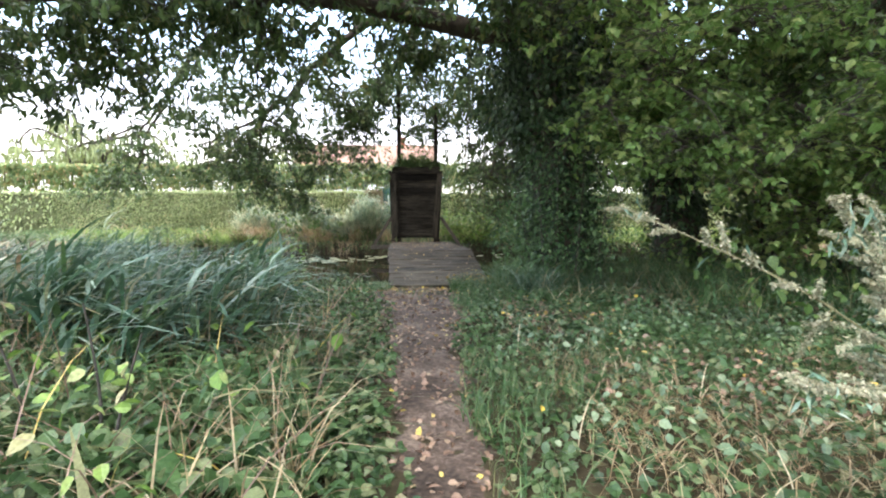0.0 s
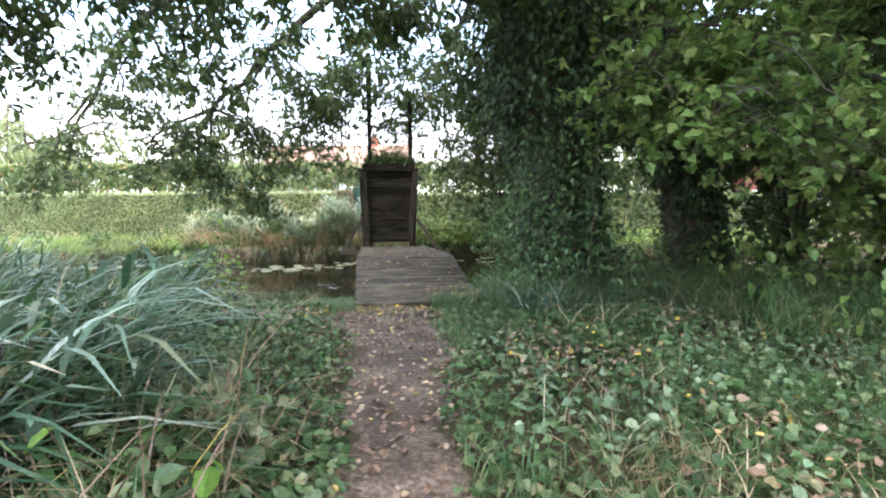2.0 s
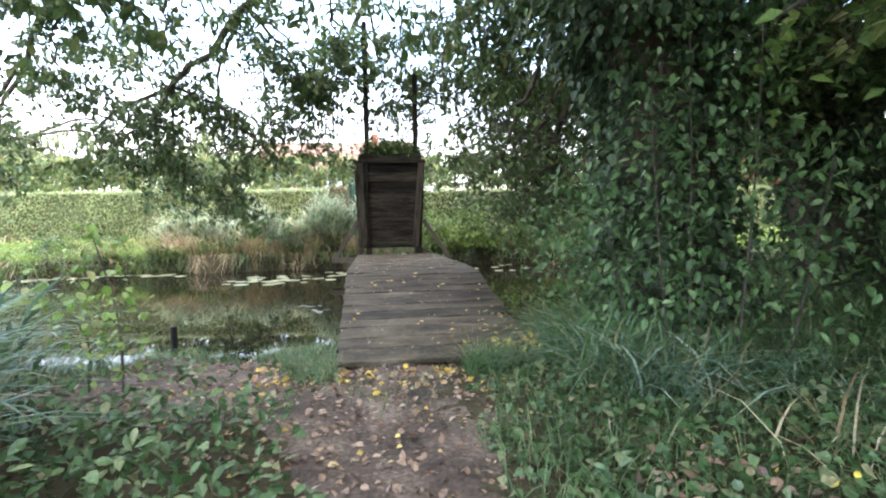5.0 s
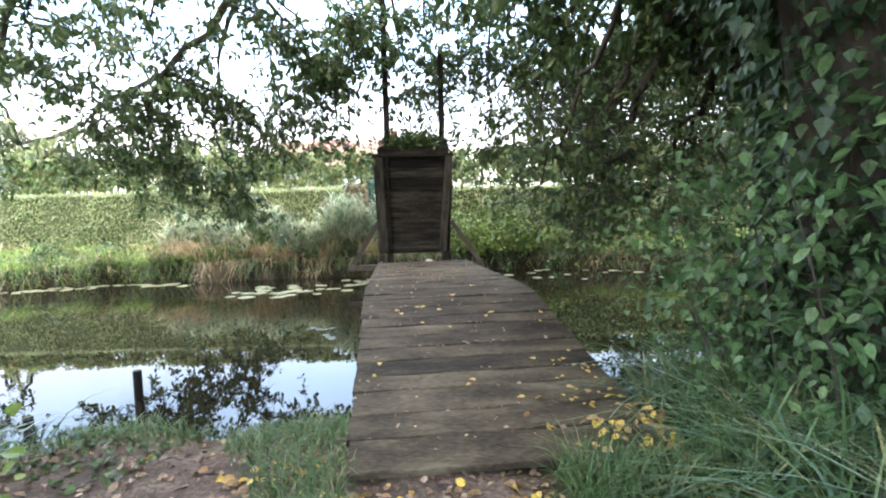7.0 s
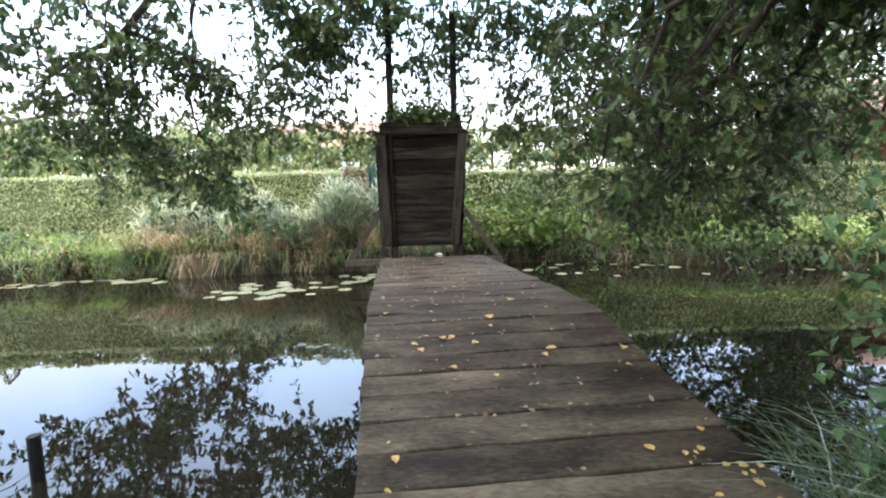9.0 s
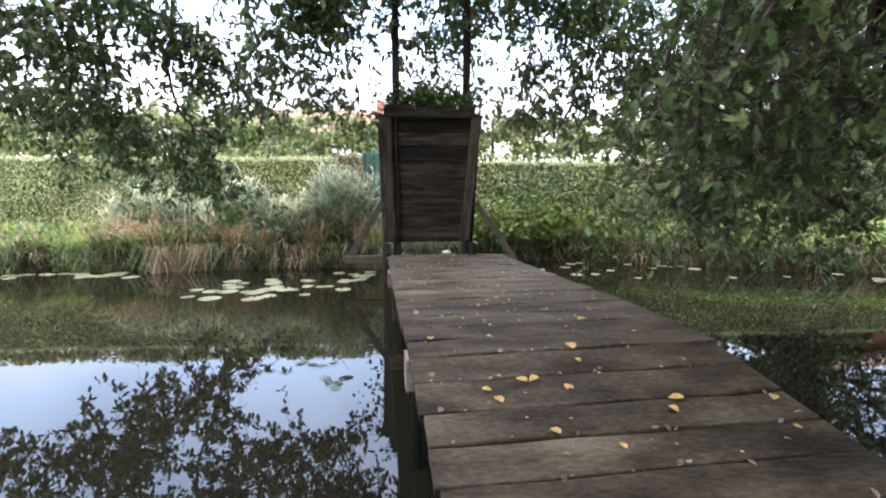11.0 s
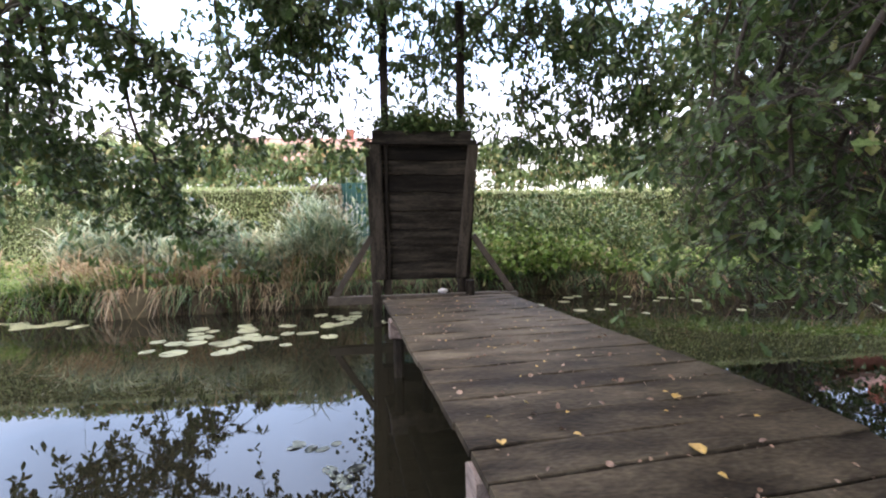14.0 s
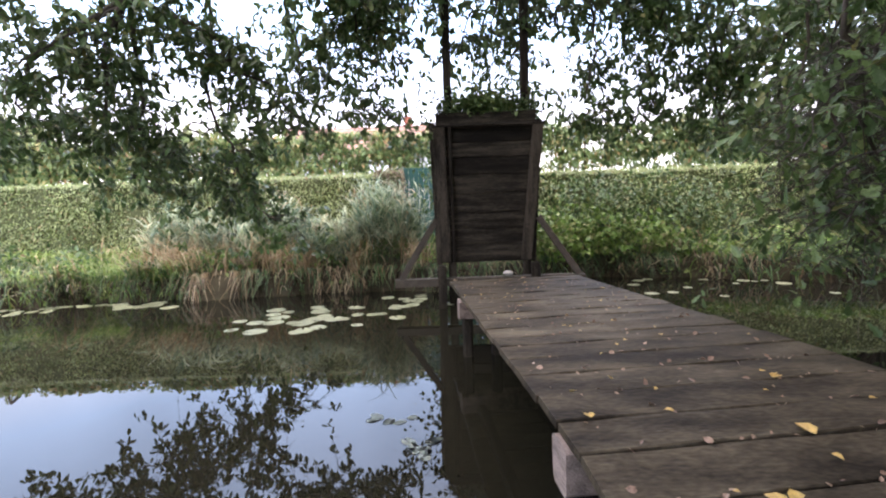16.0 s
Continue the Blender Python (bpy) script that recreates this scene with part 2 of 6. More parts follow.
def raw(name, V, F, mat, parent=None, smooth=False):
    """One mesh object from vertex and face arrays (all faces with the same number of corners)."""
    V, F = np.ascontiguousarray(V, dtype=np.float32), np.ascontiguousarray(F, dtype=np.int32)
    me = bpy.data.meshes.new(name)
    n, k = F.shape
    me.vertices.add(len(V))
    me.vertices.foreach_set("co", V.ravel())
    me.loops.add(n * k)
    me.loops.foreach_set("vertex_index", F.ravel())
    me.polygons.add(n)
    me.polygons.foreach_set("loop_start", np.arange(0, n * k, k, dtype=np.int32))
    me.polygons.foreach_set("use_smooth", np.full(n, smooth, dtype=bool))
    me.update(calc_edges=True)
    me.materials.append(mat)
    ob = new(name, me)
    if parent:
        ob.parent = parent
    return ob


def part(name, bm, material, parent, label=""):
    me = bpy.data.meshes.new(name)
    bm.to_mesh(me)
    bm.free()
    me.materials.append(material)
    ob = new(name, me)
    ob.parent = parent
    return tagged(ob, label)


def box(size, at=(0, 0, 0), turn=(0, 0, 0), bevel=0.006, bm=None, wear=0.0):
    """A bevelled box centred on at."""
    own = bmesh.new()
    bmesh.ops.create_cube(own, size=1.0)
    bmesh.ops.scale(own, vec=size, verts=own.verts)
    if bevel:
        bmesh.ops.bevel(own, geom=own.edges[:], offset=bevel, segments=1, affect="EDGES")
    if wear:
        for v in own.verts:
            v.co += Vector((random.uniform(-wear, wear), random.uniform(-wear, wear), random.uniform(-wear, wear)))
    bmesh.ops.transform(own, matrix=pose(*at, *turn), verts=own.verts)
    if bm is None:
        return own
    me = bpy.data.meshes.new("tmp")
    own.to_mesh(me)
    own.free()
    bm.from_mesh(me)
    bpy.data.meshes.remove(me)
    return bm


def bar(a, b, w, h, bevel=0.008, wear=0.003):
    """A squared timber from a to b, w wide and h deep, with cuts along its length for an uneven edge."""
    a, b = Vector(a), Vector(b)
    bm = bmesh.new()
    length = (b - a).length
    n = max(2, int(length / 0.25))
    z = (b - a).normalized()
    side = z.cross(Vector((0, 0, 1)))
    side = Vector((1, 0, 0)) if side.length < 0.2 else side.normalized()
    up = side.cross(z)
    rings = []
    for i in range(n + 1):
        c = a + (b - a) * (i / n)
        ring = []
        for sx, sy in ((-1, -1), (1, -1), (1, 1), (-1, 1)):
            for ix, iy in (((0, 1), (1, 0)) if sx * sy > 0 else ((1, 0), (0, 1))):
                ring.append(bm.verts.new(c + side * (sx * (w / 2 - bevel * ix) + random.uniform(-wear, wear)) + up * (sy * (h / 2 - bevel * iy) + random.uniform(-wear, wear))))
        rings.append(ring)
    for p, q in zip(rings, rings[1:]):
        for j in range(8):
            bm.faces.new((p[j], p[(j + 1) % 8], q[(j + 1) % 8], q[j]))
    bm.faces.new(rings[0][::-1])
    bm.faces.new(rings[-1])
    bmesh.ops.recalc_face_normals(bm, faces=bm.faces)
    return bm


def tubes(paths, sides=7):
    """Tapered tubes along many polylines [(points, radii)]: vertex and quad arrays."""
    VV, FF, base = [], [], 0
    for P, R in paths:
        P, R = np.asarray(P, float), np.asarray(R, float)
        T = np.gradient(P, axis=0)
        T /= np.linalg.norm(T, axis=1)[:, None] + 1e-9
        ref = np.where(np.abs(T[:, 2:3]) > 0.9, [[1.0, 0, 0]], [[0, 0, 1.0]])
        S = np.cross(T, ref)
        S /= np.linalg.norm(S, axis=1)[:, None] + 1e-9
        U = np.cross(S, T)
        a = np.arange(sides) / sides * 2 * math.pi
        ring = P[:, None] + R[:, None, None] * (np.cos(a)[None, :, None] * S[:, None] + np.sin(a)[None, :, None] * U[:, None])
        VV.append(ring.reshape(-1, 3))
        n = len(P)
        i, j = np.meshgrid(np.arange(n - 1), np.arange(sides), indexing="ij")
        k = (j + 1) % sides
        FF.append(np.stack([i * sides + j, i * sides + k, (i + 1) * sides + k, (i + 1) * sides + j], -1).reshape(-1, 4) + base)
        base += n * sides
    return np.concatenate(VV), np.concatenate(FF)


def outline_leaf(rows, fold=0.12, droop=0.15):
    """A leaf from rows of (distance along the midrib, half width): quads on both sides, folded and drooping."""
    V, F = [], []
    for i, (y, w) in enumerate(rows):
        z = -droop * y * y
        V += [(-w, y, z + fold * w * 2), (0, y, z), (w, y, z + fold * w * 2)]
        if i:
            k = 3 * i
            F += [(k - 3, k - 2, k + 1, k), (k - 2, k - 1, k + 2, k + 1)]
    return np.array(V), np.array(F)


OAKLEAF = outline_leaf([(0, 0.05), (0.62, 0.25), (1.0, 0.08)])
CLIPLEAF = outline_leaf([(0, 0.3), (0.9, 0.12)], 0.15, 0.1)
LOBEDLEAF = outline_leaf([(0, 0.03), (0.18, 0.14), (0.27, 0.08), (0.45, 0.24), (0.55, 0.14), (0.76, 0.28), (0.86, 0.17), (1.0, 0.05)])
PLAINLEAF = outline_leaf([(0, 0.03), (0.3, 0.26), (0.65, 0.24), (1, 0.02)])
IVYLEAF = outline_leaf([(0, 0.14), (0.26, 0.42), (1, 0.03)], 0.12)
BROADLEAF = outline_leaf([(0, 0.05), (0.22, 0.34), (0.62, 0.33), (1, 0.02)], 0.14)
NARROWLEAF = outline_leaf([(0, 0.02), (0.45, 0.11), (1, 0.01)], 0.1, 0.3)
WIDELEAF = outline_leaf([(0, 0.08), (0.4, 0.38), (1, 0.03)], 0.14)


def turned(N, tilt, heading=None):
    """N rotation matrices: leaf tips turned all round, dipping by about tilt (radians), rolled at random."""
    h = rng.uniform(0, 2 * math.pi, N) if heading is None else heading
    t = rng.normal(tilt, 0.45, N)
    r = rng.normal(0, 0.5, N)
    ch, sh, ct, st, cr, sr = np.cos(h), np.sin(h), np.cos(t), np.sin(t), np.cos(r), np.sin(r)
    y = np.stack([sh * ct, ch * ct, -st], -1)
    x0 = np.stack([ch, -sh, np.zeros(N)], -1)
    z0 = np.cross(x0, y)
    x = x0 * cr[:, None] + z0 * sr[:, None]
    return np.stack([x, y, np.cross(x, y)], -1)


def leaves(name, P, size, shape, mat, parent=None, tilt=0.5, heading=None, vary=0.3):
    """Many leaves in one mesh, one at each point of P."""
    N = len(P)
    S = size * rng.uniform(1 - vary, 1 + vary, N)
    R = turned(N, tilt, heading)
    T, F = shape
    V = np.einsum("nij,kj->nki", R, T) * S[:, None, None] + P[:, None]
    faces = F[None] + (np.arange(N) * len(T))[:, None, None]
    return raw(name, V.reshape(-1, 3), faces.reshape(-1, F.shape[1]), mat, parent)


def blades(name, P, height, width, bend, mat, parent=None, heading=None, vary=0.35, segs=4, spread=0.3, fall=0.0):
    """Grass or reed blades that rise from P and bow over."""
    N = len(P)
    h = height * rng.uniform(1 - vary, 1 + vary, N)
    a = rng.uniform(0, 2 * math.pi, N) if heading is None else rng.normal(heading, 0.6, N)
    d = np.stack([np.cos(a), np.sin(a), np.zeros(N)], -1)
    tw = a + rng.normal(math.pi / 2, 0.5, N)
    w = np.stack([np.cos(tw), np.sin(tw), np.zeros(N)], -1) * (width * rng.uniform(0.6, 1.3, N))[:, None]
    bd = bend * rng.uniform(0.3, 1.5, N)
    ln0 = rng.uniform(0, spread, N)
    s = np.linspace(0, 1, segs + 1)
    C = P[:, None] + d[:, None] * (h[:, None] * (ln0[:, None] * s + bd[:, None] * s ** 2.2))[..., None]
    C[..., 2] += h[:, None] * (s - 0.55 * np.minimum(bd, 1.2)[:, None] * s ** 3 - fall * s ** 2)
    prof = np.array([0.6, 1, 0.9, 0.6, 0.06]) if segs == 4 else np.interp(s, [0, 0.3, 1], [0.7, 1, 0.05])
    L, Rr = C - w[:, None] * prof[None, :, None] / 2, C + w[:, None] * prof[None, :, None] / 2
    V = np.stack([L, Rr], 2).reshape(N, -1, 3)
    k = np.arange(segs) * 2
    F = np.stack([k, k + 1, k + 3, k + 2], -1)
    F = F[None] + (np.arange(N) * 2 * (segs + 1))[:, None, None]
    return raw(name, V.reshape(-1, 3), F.reshape(-1, 4), mat, parent)


# ---- ground, path and water ----
def near_edge(x):
    """Where the near bank meets the water."""
    return 10.1 - 0.25 * np.exp(-((x + 3.2) / 1.6) ** 2) + 0.35 * np.exp(-((x + 1.0) / 0.8) ** 2) + 0.9 * np.clip((x - 1.2) / 2, 0, 1) + 0.25 * np.sin(x * 1.7) + 0.12 * np.sin(x * 4.1 + 1)


def far_edge(x):
    return 20.6 + 0.8 * np.exp(-((x - 2.5) / 3) ** 2) - 1.4 * np.clip((x - 4.5) / 3, 0, 1) - 0.9 * np.clip((-x - 8) / 5, 0, 1) + 0.2 * np.sin(x * 1.1) + 0.1 * np.sin(x * 3.7)


def height(x, y):
    x, y = np.asarray(x, float), np.asarray(y, float)
    n = near_edge(x) - y
    f = y - far_edge(x)
    zn = np.interp(n, [-1.6, -0.5, 0, 0.25, 0.9, 2.2], [-1.4, -0.9, -0.47, -0.27, -0.1, 0.0])
    zf = np.interp(f, [-1.6, -0.4, 0, 0.14, 1.2, 3.0], [-1.4, -0.8, -0.47, -0.02, 0.17, 0.3])
    z = np.where(n > -1.6, zn, np.where(f > -1.6, zf, -1.4))
    bump = 0.035 * np.sin(x * 2.3 + y * 0.7) * np.sin(y * 1.9 - x * 0.6) + 0.015 * np.sin(x * 7.1 + 2) * np.sin(y * 6.3)
    return z + bump * np.clip(np.maximum(n, f), 0, 1)


def grid(xs, ys, zf):
    X, Y = np.meshgrid(xs, ys, indexing="ij")
    V = np.stack([X, Y, zf(X, Y)], -1).reshape(-1, 3)
    i, j = np.meshgrid(np.arange(len(xs) - 1), np.arange(len(ys) - 1), indexing="ij")
    w = len(ys)
    F = np.stack([i * w + j, (i + 1) * w + j, (i + 1) * w + j + 1, i * w + j + 1], -1).reshape(-1, 4)
    return V, F


xs = np.array([-900, -300, -120, -60, -35, -24] + list(np.arange(-18, 18.01, 0.2)) + [24, 35, 60, 120, 300, 900])
ys = np.array([-900, -200, -60, -25, -12, -6] + list(np.arange(-3, 26.01, 0.16)) + [30, 40, 70, 150, 400, 1500])
ground = raw("ground", *grid(xs, ys, height), SOIL, smooth=True)
tagged(ground, "dark soil banks on both sides of the water", "ground", kind="structure")


def path_x(y):
    return np.interp(y, [-3, 2, 3.4, 5.2, 7.0, 8.8], [0.1, 0.06, -0.1, -0.22, -0.35, -0.5])


def path_half(y):
    return np.interp(y, [-3, 2, 5.2, 6.6, 7.6, 8.8], [0.28, 0.26, 0.48, 0.7, 0.9, 0.8])


def on_path(x, y, grow=1.0):
    grow = grow * (0.92 + 0.16 * np.sin(np.asarray(y) * 3.1 + np.sign(x) * 1.7) + 0.1 * np.sin(np.asarray(y) * 7.7 + np.asarray(x)))
    trod = (np.abs(x - path_x(y)) < path_half(y) * grow) & (y < 9.1)
    landing = (((x + 1.9) / 1.95) ** 2 + ((y - 8.75) / 1.25) ** 2) < grow
    return trod | landing


ps, pt = np.arange(-3, 10.0, 0.07), np.linspace(-1, 1, 17)
PY, PT = np.meshgrid(ps, pt, indexing="ij")
edge = 1 + 0.16 * np.sin(PY * 5.3) + 0.1 * np.sin(PY * 11.7 + 2)
lo = path_x(PY) - path_half(PY) * edge - np.where(PY > 7.5, 2.4 * np.sqrt(np.clip(1 - ((PY - 8.8) / 1.3) ** 2, 0, 1)), 0)
hi = path_x(PY) + path_half(PY) * edge
PX = lo + (hi - lo) * (PT + 1) / 2
PZ = height(PX, PY) + 0.02 * (1 - PT ** 4) - 0.012 + 0.006 * np.sin(PX * 19) * np.sin(PY * 23)
PV = np.stack([PX, PY, PZ], -1).reshape(-1, 3)
i, j = np.meshgrid(np.arange(len(ps) - 1), np.arange(len(pt) - 1), indexing="ij")
w = len(pt)
PF = np.stack([i * w + j, i * w + j + 1, (i + 1) * w + j + 1, (i + 1) * w + j], -1).reshape(-1, 4)
tagged(raw("path", PV, PF, MUD, smooth=True), "trodden brown mud path strewn with fallen leaves", "path", kind="structure")

pond = raw("water", *grid(np.array([-900, -60, -12, -6, 0, 6, 12, 60, 900.0]), np.array([8.0, 12, 16, 20, 23.0]), lambda x, y: np.full(x.shape, WATER)), POND)
tagged(pond, "still dark moat water mirroring sky and trees", "water", kind="structure")

# ---- footbridge ----
AX0, AX1 = Vector((-0.05, 8.78, 0)), Vector((-0.84, 17.15, 0))
ALONG = (AX1 - AX0).normalized()
ACROSS = Vector((ALONG.y, -ALONG.x, 0))
LENGTH = (AX1 - AX0).length
HEADING = math.degrees(math.atan2(ACROSS.y, ACROSS.x))


def deck(s):
    return float(np.interp(s, [0, 2.0, 2.7, 3.1, 3.8, 8.5], [0.02, 0.24, 0.345, 0.41, 0.43, 0.31]))


def at_bridge(s, c, z):
    p = AX0 + ALONG * s + ACROSS * c
    return (p.x, p.y, z)


bridge = new("footbridge")
bridge.matrix_world = pose(*at_bridge(0, 0, 0))
BRIDGE_INV = bridge.matrix_world.inverted()
tagged(bridge, "weathered grey plank footbridge rising from the bank over the moat", "footbridge")


def bridge_part(name, bm, mat, label=""):
    bmesh.ops.transform(bm, matrix=BRIDGE_INV, verts=bm.verts)
    return part(name, bm, mat, bridge, label)


def plank(s, width, half_l, half_r, z, pitch):
    """One deck board across the bridge with a slightly wavy top and worn ends."""
    bm = bmesh.new()
    n, t = 12, 0.045
    rings = []
    for i in range(n + 1):
        c = -half_l + (half_l + half_r) * i / n
        sag = 0.004 * math.sin(i * 1.3 + s * 7) + random.uniform(-0.0015, 0.0015)
        w0, w1 = -width / 2 + random.uniform(0, 0.004), width / 2 - random.uniform(0, 0.004)
        rings.append([bm.verts.new((c, a, b + sag)) for a, b in ((w0, -t), (w0, -0.006), (w0 + 0.006, 0), (w1 - 0.006, 0), (w1, -0.006), (w1, -t))])
    for p, q in zip(rings, rings[1:]):
        for k in range(6):
            bm.faces.new((p[k], p[(k + 1) % 6], q[(k + 1) % 6], q[k]))
    bm.faces.new(rings[0])
    bm.faces.new(rings[-1][::-1])
    bmesh.ops.recalc_face_normals(bm, faces=bm.faces)
    bmesh.ops.transform(bm, matrix=pose(*at_bridge(s, 0, z), 0, 0, HEADING) @ pose(0, 0, 0, pitch, random.uniform(-0.25, 0.25), random.uniform(-0.25, 0.25)), verts=bm.verts)
    return bm


s, planks = 0.0, []
while s < LENGTH - 0.05:
    wd = random.choice((0.25, 0.28, 0.3, 0.33))
    wd = min(wd, LENGTH - s)
    m = s + wd / 2
    pitch = math.degrees(math.atan2(deck(s + wd) - deck(s), wd))
    planks.append(m)
    bridge_part("plank", plank(m, wd - random.choice((0.004, 0.006, 0.009, 0.015)), float(np.interp(m, [0, 3.8, 8.4], [0.94, 1.03, 0.99])) + random.uniform(-0.009, 0.009), float(np.interp(m, [0, 3.8, 8.4], [0.95, 1.1, 1.02])) + random.uniform(-0.009, 0.009), (deck(s) + deck(s + wd)) / 2 + random.uniform(-0.004, 0.004), pitch), PLANK)
    s += wd
for c in (-0.78, 0.0, 0.78):
    for s0, s1 in ((0.3, 2.7), (2.7, 3.8), (3.8, 8.3)):
        bridge_part("joist", bar(at_bridge(s0, c, deck(s0) - 0.115), at_bridge(s1, c, deck(s1) - 0.115), 0.1, 0.13), OLDWOOD)
for sp in (3.35, 7.15):
    bridge_part("cross_beam", bar(at_bridge(sp, -1.03, deck(sp) - 0.18), at_bridge(sp, 1.1, deck(sp) - 0.18), 0.2, 0.24, 0.028, 0.012), PALEWOOD, "pale squared cross beam with sawn ends")
    for c in (-0.92, -0.55, 0.55, 0.92):
        bridge_part("support_post", bar(at_bridge(sp, c, -1.5), at_bridge(sp, c, deck(sp) - 0.31), 0.13, 0.13, 0.03, 0.006), POSTWOOD)

# ---- raised drawbridge panel with its frame ----
GY = 18.8
gate = new("drawbridge_gate")
gate.matrix_world = pose(-1.05, GY, 0.3)
GATE_INV = gate.matrix_world.inverted()
tagged(gate, "raised dark wooden drawbridge panel between two tall posts", "gate")


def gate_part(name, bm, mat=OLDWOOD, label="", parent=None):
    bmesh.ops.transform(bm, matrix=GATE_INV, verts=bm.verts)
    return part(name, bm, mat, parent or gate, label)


Z0, Z1 = 0.40, 2.88


def face(u, z):
    """A place on the panel's front: u from -1 to 1 across, z up; it widens and leans out towards the top."""
    k = (z - Z0) / (Z1 - Z0)
    left, right = -1.98 - 0.07 * k, -0.24 + 0.24 * k
    return Vector(((left + right) / 2 + (right - left) / 2 * u, GY + 0.12 - 0.24 * k, z))


cuts = [0.40, 0.72, 1.03, 1.33, 1.68, 2.02, 2.34, 2.60, 2.86]
for za, zb in zip(cuts, cuts[1:]):
    bm = bmesh.new()
    n = 9
    V = []
    for i in range(n + 1):
        u = -0.8 + 1.6 * i / n
        wv0, wv1 = 0.012 * math.sin(i * 0.9 + za * 5), 0.012 * math.sin(i * 0.9 + zb * 5)
        lo_, hi_ = face(u, za + 0.006 + wv0), face(u, zb - 0.006 + wv1)
        V.append([bm.verts.new(lo_ + Vector((0, 0.02 + d, 0))) for d in (0.05, 0.0)] + [bm.verts.new(hi_ + Vector((0, 0.02 + d, 0))) for d in (0.016, 0.05)])
    for p, q in zip(V, V[1:]):
        for k in range(4):
            bm.faces.new((p[k], p[(k + 1) % 4], q[(k + 1) % 4], q[k]))
    bm.faces.new(V[0])
    bm.faces.new(V[-1][::-1])
    bmesh.ops.recalc_face_normals(bm, faces=bm.faces)
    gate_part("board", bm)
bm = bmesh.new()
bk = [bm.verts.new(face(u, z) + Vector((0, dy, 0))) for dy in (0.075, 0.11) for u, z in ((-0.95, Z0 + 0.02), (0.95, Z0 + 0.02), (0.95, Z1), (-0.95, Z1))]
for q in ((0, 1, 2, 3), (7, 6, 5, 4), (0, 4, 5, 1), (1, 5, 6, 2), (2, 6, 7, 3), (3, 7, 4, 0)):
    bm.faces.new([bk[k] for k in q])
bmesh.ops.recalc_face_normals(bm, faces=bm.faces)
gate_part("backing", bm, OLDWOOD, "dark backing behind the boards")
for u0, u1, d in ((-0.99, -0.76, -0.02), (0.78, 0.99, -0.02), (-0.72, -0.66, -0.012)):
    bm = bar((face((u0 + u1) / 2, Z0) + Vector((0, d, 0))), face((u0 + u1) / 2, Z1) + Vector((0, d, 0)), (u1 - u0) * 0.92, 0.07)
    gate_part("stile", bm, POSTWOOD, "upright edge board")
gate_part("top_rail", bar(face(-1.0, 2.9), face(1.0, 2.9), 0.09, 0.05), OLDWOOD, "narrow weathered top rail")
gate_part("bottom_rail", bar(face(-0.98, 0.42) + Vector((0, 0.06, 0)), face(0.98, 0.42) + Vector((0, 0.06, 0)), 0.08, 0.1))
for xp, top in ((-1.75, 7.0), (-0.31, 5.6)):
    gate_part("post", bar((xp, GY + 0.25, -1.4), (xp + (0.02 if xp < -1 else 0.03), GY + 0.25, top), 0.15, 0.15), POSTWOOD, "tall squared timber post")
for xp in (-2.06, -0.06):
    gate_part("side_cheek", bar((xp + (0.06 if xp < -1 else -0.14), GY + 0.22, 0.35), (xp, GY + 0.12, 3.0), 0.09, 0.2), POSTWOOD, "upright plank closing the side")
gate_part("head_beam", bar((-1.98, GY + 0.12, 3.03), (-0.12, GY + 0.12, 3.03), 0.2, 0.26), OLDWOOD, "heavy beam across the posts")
gate_part("sill_beam", bar((-2.85, GY + 0.05, 0.02), (0.75, GY + 0.05, 0.02), 0.16, 0.15), MIDWOOD, "heavy sill beam over the water")
gate_part("brace", bar((-2.72, GY + 0.05, 0.1), (-2.03, GY + 0.1, 1.2), 0.09, 0.12), MIDWOOD, "slanting side brace")
gate_part("brace", bar((0.65, GY + 0.05, 0.1), (-0.1, GY + 0.1, 1.2), 0.09, 0.12), MIDWOOD, "slanting side brace")
for xp in (-1.95, -0.2):
    gate_part("support_post", bar((xp, GY - 0.1, -1.5), (xp, GY - 0.1, 0.36), 0.15, 0.15), POSTWOOD, "dark pile standing in the water")


# ---- trees ----
def smooth_line(pts, n=16):
    """A rounded line through a few points."""
    P = np.asarray(pts, float)
    u = np.linspace(0, 1, len(P))
    q = np.linspace(0, 1, n)
    base = np.stack([np.interp(q, u, P[:, k]) for k in range(3)], -1)
    for _ in range(3):
        base[1:-1] = (base[:-2] + 2 * base[1:-1] + base[2:]) / 4
    return base


def clear_of_walk(P):
    """Drops leaves that would hang in the walker's way."""
    x, y, z = P[:, 0], P[:, 1], P[:, 2]
    lane = (np.abs(x - np.interp(y, [0, 6, 9.5, 10.5], [0, -0.4, -1.4, -1.9])) < np.where(y > 8, 1.4, 0.75)) & (y < 11.3) & (z > 0.75) & (z < 2.6)
    return P[~lane]


